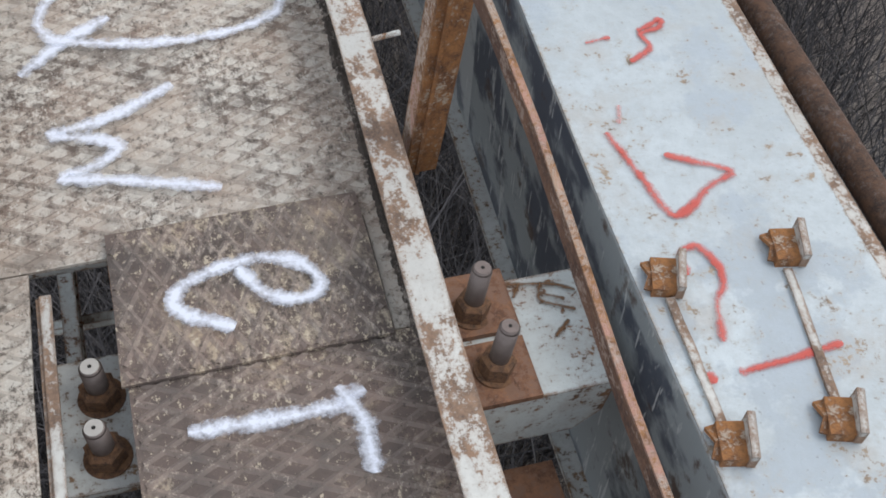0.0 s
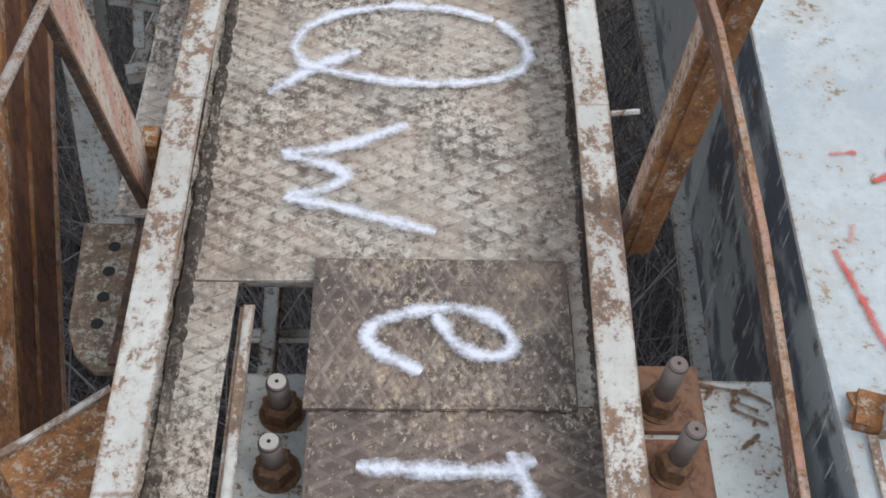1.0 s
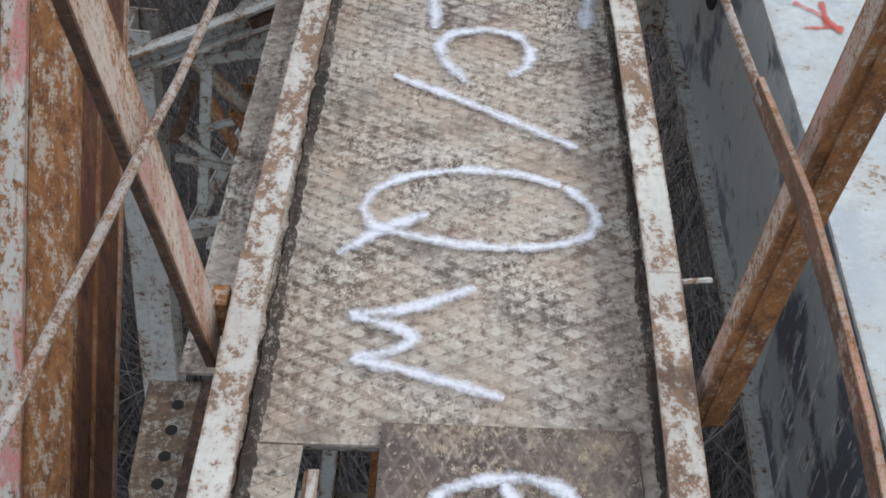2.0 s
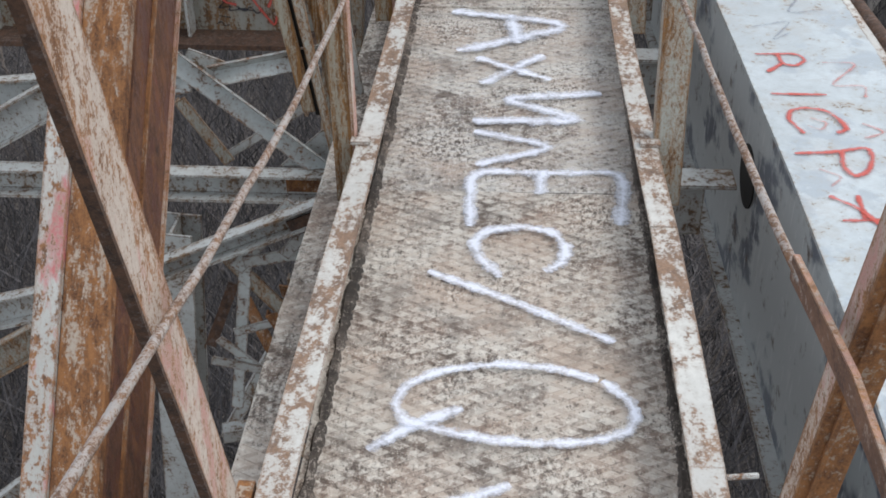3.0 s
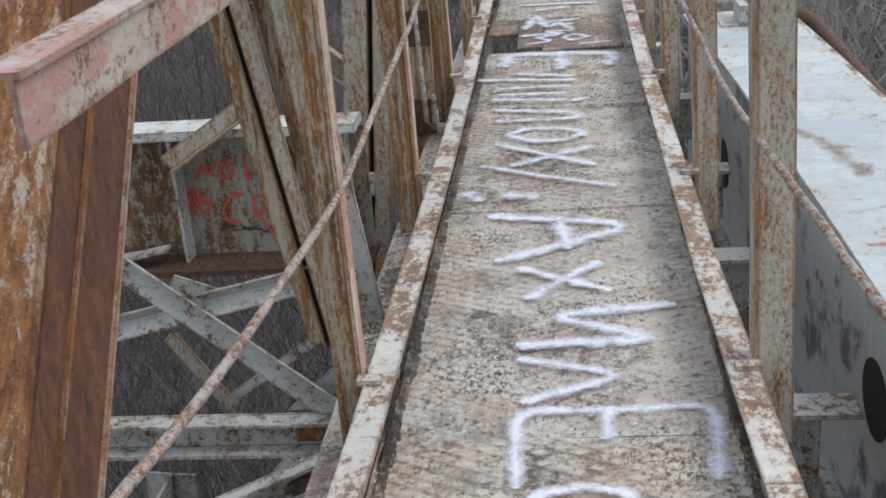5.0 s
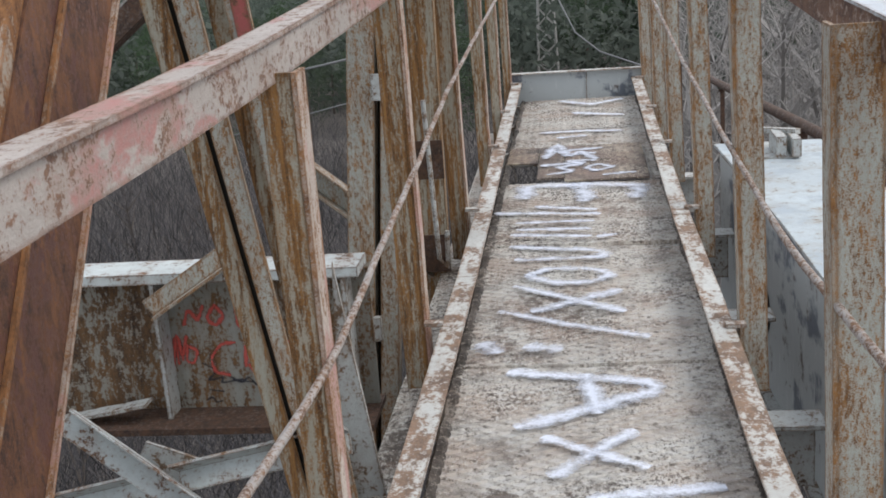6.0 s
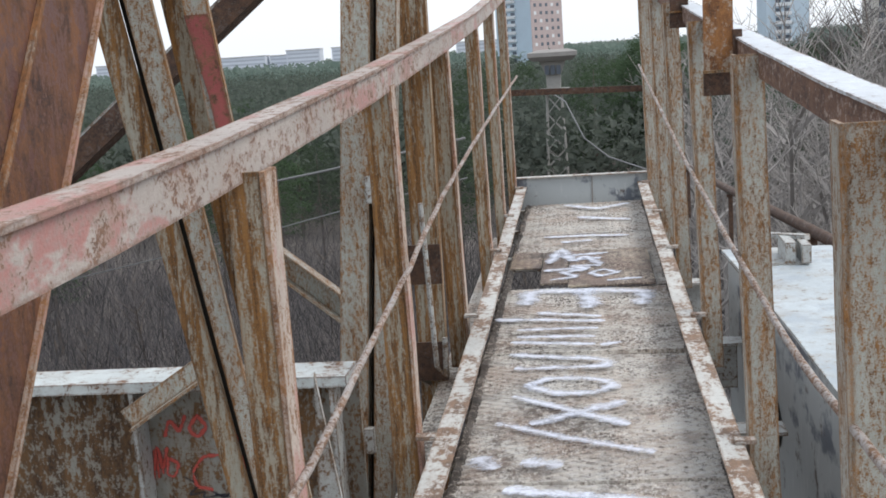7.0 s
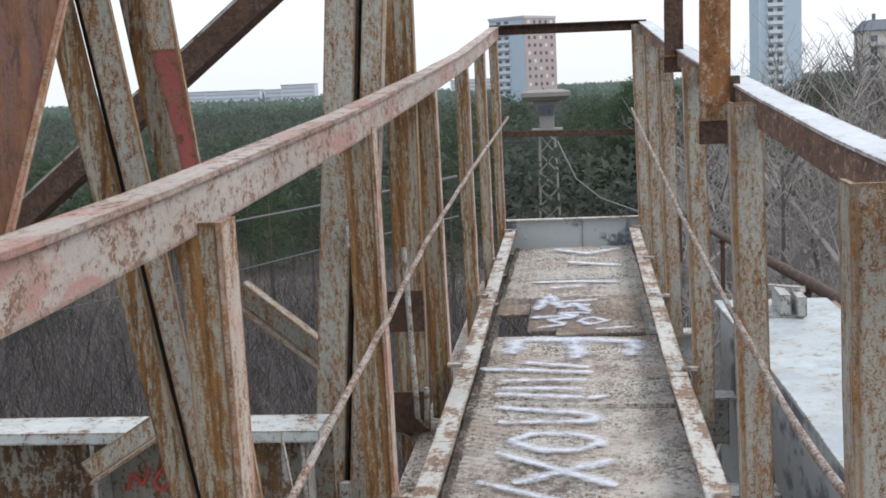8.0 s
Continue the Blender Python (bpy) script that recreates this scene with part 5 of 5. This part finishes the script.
tagged(part("ground", bm, ground_material()), "brown leafless woodland floor", "ground", kind="structure")

M_TWIG = plain("grey_twigs", (0.120, 0.108, 0.106), 0.9, 0, 0.35, 3)
M_TWIG_PALE = plain("pale_branches", (0.27, 0.25, 0.235), 0.9, 0, 0.3, 3)
M_BARK = plain("grey_bark", (0.11, 0.09, 0.075), 0.95, 0, 0.4, 4)


def needles(name, colour, spread=0.45):
    m, n, l, b = material(name)
    g = n.new("ShaderNodeNewGeometry")
    o = n.new("ShaderNodeObjectInfo")
    a = mix(n, l, g.outputs["Random Per Island"], tuple(c * (1 - spread) for c in colour), tuple(c * (1 + spread) for c in colour))
    l.new(mix(n, l, o.outputs["Random"], a, (colour[0] * 0.8, colour[1] * 1.05, colour[2] * 0.7)), b.inputs["Base Color"])
    b.inputs["Roughness"].default_value = 0.8
    thin = n.new("ShaderNodeBsdfTranslucent")
    half = n.new("ShaderNodeMixShader")
    half.inputs[0].default_value = 0.5
    l.new(b.inputs["Base Color"].links[0].from_socket, thin.inputs["Color"])
    l.new(b.outputs[0], half.inputs[1])
    l.new(thin.outputs[0], half.inputs[2])
    l.new(half.outputs[0], [k for k in n if k.type == "OUTPUT_MATERIAL"][0].inputs[0])
    return m


M_PINE = needles("pine_needles", (0.070, 0.092, 0.060), 0.22)


def stick(bm, p, q, r0, r1):
    d = (q - p)
    u = d.orthogonal().normalized()
    w = d.normalized().cross(u)
    ring_a = [bm.verts.new(p + (u * math.cos(k * 2.094) + w * math.sin(k * 2.094)) * r0) for k in range(3)]
    ring_b = [bm.verts.new(q + (u * math.cos(k * 2.094) + w * math.sin(k * 2.094)) * r1) for k in range(3)]
    for k in range(3):
        bm.faces.new([ring_a[k], ring_a[(k + 1) % 3], ring_b[(k + 1) % 3], ring_b[k]])


def bare_tree_meshes(seed, h, spread, twig, mat):
    rnd = random.Random(seed)
    wood, twigs = bmesh.new(), bmesh.new()
    tops = []
    p = Vector((0, 0, 0))
    for k in range(5):
        q = p + Vector((rnd.uniform(-0.2, 0.2), rnd.uniform(-0.2, 0.2), h * 0.15))
        stick(wood, p, q, 0.14 * (1 - k * 0.16) * h / 9, 0.14 * (1 - (k + 1) * 0.16) * h / 9)
        p = q
        if k >= 1:
            for _ in range(3):
                a = rnd.uniform(0, 6.28)
                e = p + Vector((math.cos(a) * spread, math.sin(a) * spread, h * rnd.uniform(0.12, 0.28))) * rnd.uniform(0.6, 1.0)
                stick(wood, p, e, 0.045 * h / 9, 0.018 * h / 9)
                tops.append((p, e))
    tops.append((p, p + Vector((0, 0, h * 0.22))))
    for a, e in tops:
        for _ in range(twig):
            s = a.lerp(e, rnd.uniform(0.25, 1.0))
            d = Vector((rnd.uniform(-1, 1), rnd.uniform(-1, 1), rnd.uniform(0.2, 1.3))) * spread * rnd.uniform(0.3, 0.7)
            stick(twigs, s, s + d, 0.013, 0.005)
            for _ in range(2):
                s2 = s + d * rnd.uniform(0.3, 0.9)
                stick(twigs, s2, s2 + Vector((rnd.uniform(-1, 1), rnd.uniform(-1, 1), rnd.uniform(0.1, 1.2))) * spread * rnd.uniform(0.15, 0.4), 0.009, 0.004)
    out = []
    for name, b, m in (("trunk", wood, M_BARK if mat is M_TWIG else mat), ("crown", twigs, mat)):
        me = bpy.data.meshes.new(name)
        b.to_mesh(me)
        b.free()
        me.materials.append(m)
        out.append(me)
    return out


def pine_meshes(seed, h):
    rnd = random.Random(seed)
    wood, crown = bmesh.new(), bmesh.new()
    stick(wood, Vector((0, 0, 0)), Vector((rnd.uniform(-0.2, 0.2), 0, h * 0.95)), 0.17, 0.03)
    for _ in range(1300):
        z = rnd.uniform(0.34, 1.0)
        r = math.sqrt(max(0.02, 1 - ((z - 0.62) / 0.40) ** 2)) * h * 0.21 * rnd.uniform(0.45, 1.12)
        a = rnd.uniform(0, 6.28)
        bough = 0.30 * math.sin(z * 26 + a * 2)
        c = Vector((math.cos(a) * r, math.sin(a) * r, z * h + rnd.uniform(-0.2, 0.2) + bough))
        s = rnd.uniform(0.05, 0.13)
        for _ in range(4):
            u = Vector((rnd.uniform(-1, 1), rnd.uniform(-1, 1), rnd.uniform(-0.5, 0.7))).normalized() * s
            w = u.orthogonal().normalized() * s * rnd.uniform(0.25, 0.5)
            o = Vector((rnd.uniform(-1, 1), rnd.uniform(-1, 1), rnd.uniform(-0.5, 0.5))) * 0.28
            crown.faces.new([crown.verts.new(c + o + k) for k in (u, w, -u * 0.8, -w)])
    out = []
    for name, b, m in (("trunk", wood, M_BARK), ("crown", crown, M_PINE)):
        me = bpy.data.meshes.new(name)
        b.to_mesh(me)
        b.free()
        me.materials.append(m)
        out.append(me)
    return out


BARE = [bare_tree_meshes(11 + k, 8.5, 1.5, 9, M_TWIG) for k in range(4)]
PALE = [bare_tree_meshes(31 + k, 10.0, 1.7, 10, M_TWIG_PALE) for k in range(3)]
PINE = [pine_meshes(51 + k, 10.0) for k in range(4)]


def tree(kind, x, y, s, turn, name, label, group):
    base = empty(name, label, "tree", group, at=(x, y, GROUND))
    base.scale = (s, s, s)
    base.rotation_euler = (0, 0, turn)
    for me in kind:
        o = new(me.name.split(".")[0], me)
        o.parent = base
    return base


rt = random.Random(77)


def in_view(x, y, half=0.60):
    """Keeps the planting to a fan ahead of the walkway, a little wider than can be seen."""
    return y > 4 and abs(x + 0.12 * y) < half * y + 6


count = 0
while count < 130:
    x, y = rt.uniform(-45, 34), rt.uniform(9, 66)
    if not in_view(x, y) or abs(x - 1) < 2.2 and y < 12:
        continue
    if rt.random() < y / 160:
        continue
    tree(rt.choice(BARE), x, y, rt.uniform(0.35, 0.72), rt.uniform(0, 6.28), "bare_tree", "leafless grey-brown young tree in the wood", "bare trees")
    count += 1
count = 0
while count < 130:
    x, y = rt.uniform(-70, 40), rt.uniform(52, 170)
    if not in_view(x, y, 0.55) or (x > 3 and y < 62) or (y < 97 and abs(x + 0.0253 * y) < 5.0):
        continue
    s = rt.uniform(0.62, 1.0) if x < -9 else rt.uniform(0.95, 1.42)
    tree(rt.choice(PINE), x, y, s, rt.uniform(0, 6.28), "pine_tree", "dark green pine with an uneven crown", "pine trees")
    count += 1
for k in range(52):
    x, y = rt.uniform(2.2, 24), rt.uniform(26, 62)
    tree(rt.choice(PALE), x, y, rt.uniform(1.05, 1.5), rt.uniform(0, 6.28), "pale_tree", "tall pale leafless tree above the pines", "pale trees")
for k in range(40):
    x, y = rt.uniform(16, 62), rt.uniform(70, 130)
    if x < 0.18 * y:
        continue
    tree(rt.choice(BARE), x, y, rt.uniform(1.5, 2.0), rt.uniform(0, 6.28), "bare_tree", "tall leafless grey tree on the rising edge of the wood", "bare trees")


def blades(name, n, region, size, wide, lean, mat, label, seed, category):
    """Uncountable thin stems: each a narrow tapering blade, joined into one mesh."""
    rnd = np.random.RandomState(seed)
    x, y = region(rnd, n)
    h = rnd.uniform(size[0], size[1], n)
    a = rnd.uniform(0, 2 * np.pi, n)
    w = rnd.uniform(wide[0], wide[1], n)
    z0 = GROUND + rnd.uniform(0, 1, n) ** 2 * size[2]
    lx, ly = rnd.normal(0, lean, n) * h, rnd.normal(0, lean, n) * h
    v = np.empty((n, 3, 3))
    v[:, 0] = np.stack([x - np.cos(a) * w, y - np.sin(a) * w, z0], 1)
    v[:, 1] = np.stack([x + np.cos(a) * w, y + np.sin(a) * w, z0], 1)
    v[:, 2] = np.stack([x + lx, y + ly, z0 + h], 1)
    me = bpy.data.meshes.new(name)
    me.from_pydata(v.reshape(-1, 3).tolist(), [], np.arange(3 * n).reshape(-1, 3).tolist())
    me.materials.append(mat)
    return tagged(new(name, me), label, category, kind="stuff")


def fan(y0, y1, half):
    def pick(rnd, n):
        y = y0 + (y1 - y0) * rnd.uniform(0, 1, n) ** 1.25
        x = rnd.uniform(-1, 1, n) * (half * y + 5) - 0.12 * y
        return x, y
    return pick


def patch(x0, x1, y0, y1):
    return lambda rnd, n: (rnd.uniform(x0, x1, n), rnd.uniform(y0, y1, n))


def stem_material(name, a, b2):
    m, n, l, b = material(name)
    g = n.new("ShaderNodeNewGeometry")
    l.new(mix(n, l, g.outputs["Random Per Island"], a, b2), b.inputs["Base Color"])
    b.inputs["Roughness"].default_value = 0.9
    return m


M_STEM = stem_material("grey_brush_stems", (0.018, 0.017, 0.019), (0.092, 0.086, 0.090))
M_LITTER = stem_material("pale_ground_twigs", (0.05, 0.04, 0.035), (0.34, 0.30, 0.26))
blades("brushwood", 150000, fan(6, 75, 0.62), (0.5, 3.2, 4.0), (0.005, 0.016), 0.55, M_STEM, "dense leafless grey-brown brushwood", 21, "brushwood")
blades("fallen_twigs", 26000, patch(-7, 7, -4, 14), (0.15, 1.3, 0.1), (0.006, 0.018), 0.9, M_LITTER, "fallen twigs and dry stems on the ground", 22, "twigs")
blades("low_shrubs", 5000, patch(-7, 6, -3, 12), (0.8, 3.6, 1.0), (0.008, 0.02), 0.22, M_STEM, "leafless shrubs below the walkway", 23, "shrubs")


# far woods, as a rough canopy of small crowns
def far_wood(name, n, y0, y1, hmin, hmax, size, mats, label, seed, width=0.62):
    rnd = np.random.RandomState(seed)
    k = 7
    y = y0 + (y1 - y0) * rnd.uniform(0, 1, n) ** 1.5
    x = rnd.uniform(-width, width, n) * y - 0.12 * y
    h = rnd.uniform(hmin, hmax, n)
    c = np.stack([x, y, GROUND + h * 0.62], 1)[:, None, :] + rnd.uniform(-1, 1, (n, k, 3)) * np.stack([0 * h + 1.7, 0 * h + 1.7, h * 0.36], 1)[:, None, :]
    u = rnd.normal(0, 1, (n, k, 3)) * size
    w = rnd.normal(0, 1, (n, k, 3)) * size
    q = np.stack([c + u, c + w, c - u * 0.8, c - w], 2).reshape(-1, 3)
    me = bpy.data.meshes.new(name)
    me.from_pydata(q.tolist(), [], np.arange(len(q)).reshape(-1, 4).tolist())
    me.materials.append(mats)
    return tagged(new(name, me), label, "woods", kind="stuff")


# distance haze put into the needle colour: paler than the near pines
M_PINE_HAZED = needles("far_pine_needles", (0.092, 0.112, 0.090), 0.25)
M_GREYWOOD = needles("far_grey_wood", (0.120, 0.118, 0.124), 0.25)
# haze is painted into this wood's colour, as a pale bluish grey
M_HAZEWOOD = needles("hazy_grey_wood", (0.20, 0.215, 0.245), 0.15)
far_wood("far_pine_wood", 42000, 105, 420, 7, 11.0, 0.17, M_PINE_HAZED, "far dark pine woods", 5)
far_wood("far_bare_wood", 26000, 90, 700, 6, 9.5, 0.19, M_GREYWOOD, "far grey leafless woods", 6)
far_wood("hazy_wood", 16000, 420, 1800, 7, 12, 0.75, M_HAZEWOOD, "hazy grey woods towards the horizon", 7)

# town
M_PANEL = plain("pale_blue_panel", (0.48, 0.58, 0.66), 0.8, 0, 0.12, 0.3)
M_BRICK = plain("pinkish_brick_wall", (0.44, 0.36, 0.35), 0.85, 0, 0.2, 0.5)
M_PALEWALL = plain("pale_wall", (0.52, 0.52, 0.52), 0.85, 0, 0.12, 0.3)
M_BEIGE = plain("beige_wall", (0.55, 0.52, 0.47), 0.85, 0, 0.12, 0.3)
M_GLASS = plain("dark_window", (0.10, 0.12, 0.15), 0.25, 0, 0.3, 1)
M_ROOF = plain("slate_roof", (0.16, 0.18, 0.22), 0.7, 0, 0.2, 1)
M_BALCONY = plain("white_balcony", (0.66, 0.68, 0.70), 0.8, 0, 0.1, 1)
# window and wall colours below are paled towards blue to hold the haze
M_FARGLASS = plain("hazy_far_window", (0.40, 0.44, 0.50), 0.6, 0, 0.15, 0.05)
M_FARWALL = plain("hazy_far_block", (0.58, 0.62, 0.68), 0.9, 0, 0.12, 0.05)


def tower(name, x, y, wl, wr, base, top, turn, label, wall_l, wall_r, storey=2.8):
    """A high slab block: a blue panel face with balconies and a brick face with windows, on one corner that points at the walkway."""
    t = empty(name, label, "tower block", "tower blocks", at=(x, y, base))
    t.rotation_euler = (0, 0, turn)
    h = top - base
    core = part("wall", box(-wl, 0, 0.0, wr, 0, h), wall_l, t)
    brick = part("side_wall", box(0.0, 0.15, 0.15, wr, 0, h), wall_r, t)
    part("roof", box(-wl - 0.3, 0.3, -0.3, wr + 0.3, h, h + 0.9), M_PALEWALL, t)
    for k in range(int(h / storey)):
        z = k * storey + 0.6
        part("balcony", box(-wl * 0.80, -wl * 0.42, -0.9, 0.0, z, z + 1.1), M_BALCONY, core)
        part("window", box(-wl * 0.78, -wl * 0.66, -0.06, 0.02, z + 1.15, z + 2.2), M_GLASS, core)
        part("window", box(-wl * 0.56, -wl * 0.44, -0.06, 0.02, z + 1.15, z + 2.2), M_GLASS, core)
        for j in range(5):
            yy = wr * (0.10 + 0.18 * j)
            part("window", box(0.14, 0.2, yy, yy + 1.3, z + 0.9, z + 2.1), M_GLASS if (k * 7 + j * 3) % 4 else M_BALCONY, brick)
    return t


tower("tower_block", -18.3, 435, 17.4, 17.1, GROUND, 24.0, radians(-40), "pale blue panel tower block with white balconies and brick side", M_PANEL, M_BRICK)
tower("tower_block", 70.6, 390, 13.2, 14.0, GROUND, 32.0, radians(4), "pale blue panel tower block with white balconies and brick side", M_PANEL, M_BRICK)
bc = empty("apartment_house", "beige apartment house with a dark mansard roof", "house", at=(76.4, 330, GROUND))
wall_c = part("wall", box(0, 26, 0, 14, 0, 23.6), M_BEIGE, bc)
part("roof", loft([[(-0.6, -0.6, 23.6), (26.6, -0.6, 23.6), (26.6, 14.6, 23.6), (-0.6, 14.6, 23.6)], [(1.6, 1.6, 26.4), (24.4, 1.6, 26.4), (24.4, 12, 26.4), (1.6, 12, 26.4)]]), M_ROOF, bc)
part("chimney", box(2.0, 2.8, 1.6, 2.4, 26.3, 28.0), M_ROOF, bc)
for k in range(7):
    for j in range(6):
        part("window", box(1.2 + j * 4.1, 2.9 + j * 4.1, -0.08, 0.02, 2.0 + k * 3.1, 3.6 + k * 3.1), M_GLASS, wall_c)
    part("balcony", box(1.0, 5.2, -1.0, 0.0, 0.9 + k * 3.1, 1.9 + k * 3.1), M_PALEWALL, wall_c)

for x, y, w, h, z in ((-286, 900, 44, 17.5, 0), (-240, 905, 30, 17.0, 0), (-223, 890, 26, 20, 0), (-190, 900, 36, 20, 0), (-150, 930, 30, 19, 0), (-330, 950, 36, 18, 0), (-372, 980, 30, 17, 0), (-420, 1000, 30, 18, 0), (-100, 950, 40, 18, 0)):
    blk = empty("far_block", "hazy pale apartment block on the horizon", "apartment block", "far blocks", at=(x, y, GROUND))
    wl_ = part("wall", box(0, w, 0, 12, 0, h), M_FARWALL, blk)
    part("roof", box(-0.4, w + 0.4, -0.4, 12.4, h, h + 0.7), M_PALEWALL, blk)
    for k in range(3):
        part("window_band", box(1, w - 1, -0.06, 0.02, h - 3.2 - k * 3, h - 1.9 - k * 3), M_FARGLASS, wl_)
for x, h in ((-246, 25.5), (-236, 24.0)):
    mast = empty("far_mast", "thin far mast on the horizon", "mast", "far masts", at=(x, 905, GROUND))
    part("pole", sweep([(0, 0, 0), (0, 0, h)], flat(0.7, 0.7)), M_FARWALL, mast)

# concrete lookout on a lattice pylon among the trees
M_CONC = plain("weathered_concrete", (0.27, 0.255, 0.24), 0.9, 0, 0.3, 1.5)
M_PYLON = plain("pale_lattice_steel", (0.30, 0.29, 0.27), 0.7, 0, 0.25, 4)
look_out = empty("lookout_pylon", "grey concrete lookout head on a lattice steel pylon", "pylon", at=(-2.4, 95, GROUND))
hz = -GROUND
part("canopy", loft([[(-1.9 * s, -1.9 * s, hz + z), (1.9 * s, -1.9 * s, hz + z), (1.9 * s, 1.9 * s, hz + z), (-1.9 * s, 1.9 * s, hz + z)] for s, z in ((0.78, -0.45), (1.0, -0.10), (1.0, 0.22), (0.62, 0.42))]), M_CONC, look_out)
cabin = part("cabin", loft([[(-1.0 * s, -1.0 * s, hz + z), (1.0 * s, -1.0 * s, hz + z), (1.0 * s, 1.0 * s, hz + z), (-1.0 * s, 1.0 * s, hz + z)] for s, z in ((0.55, -2.6), (0.58, -1.6), (1.0, -0.46))]), M_PYLON, look_out)
for k in range(3):
    part("window", box(-0.62 + 0.45 * k, -0.30 + 0.45 * k, -0.90, -0.70, hz - 1.5, hz - 0.8), M_GLASS, cabin)
part("platform", box(-1.2, 1.2, -1.2, 1.2, hz - 2.9, hz - 2.62), M_PYLON, look_out)
for sx in (-1, 1):
    for sy in (-1, 1):
        part("leg", sweep([(sx * 0.55, sy * 0.55, hz - 2.8), (sx * 0.9, sy * 0.9, 0)], flat(0.14, 0.14)), M_PYLON, look_out)
for k in range(7):
    z0, z1 = k * 1.4, (k + 1) * 1.4
    a, b2 = 0.9 - 0.035 * k * 1.4, 0.9 - 0.035 * (k + 1) * 1.4
    for sy in (-1, 1):
        part("lattice_bar", sweep([(-a, sy * a, z0), (b2, sy * b2, z1)], flat(0.07, 0.07)), M_PYLON, look_out)
        part("lattice_bar", sweep([(a, sy * a, z0), (-b2, sy * b2, z1)], flat(0.07, 0.07)), M_PYLON, look_out)

# slack cables
M_CABLE = plain("grey_cable", (0.16, 0.16, 0.16), 0.6, 0, 0.2)


def cable(points, r, label):
    return tagged(part("cable", sweep(points, ring(r, 6)), M_CABLE, None, "", True), label, "cable", "cables")


cable([(0.36, 6.8, 0.45), (0.9, 14, -0.55), (1.45, 28, -2.05), (0.55, 30.5, -1.92), (-0.05, 31, -1.45), (-0.50, 32, -0.55), (-1.6, 60, -1.5), (-2.4, 94, -3.2)], 0.02, "slack grey cable running to the lookout pylon")
cable([(-15, 30, -3.2), (-8.4, 30, -2.10), (-6.6, 30, -1.83), (-3, 30, -1.2)], 0.035, "grey cable over the wood")
cable([(-15, 30, -4.6), (-8.5, 30, -3.37), (-6.7, 30, -2.97), (-3, 30, -2.2)], 0.018, "thin grey cable over the wood")
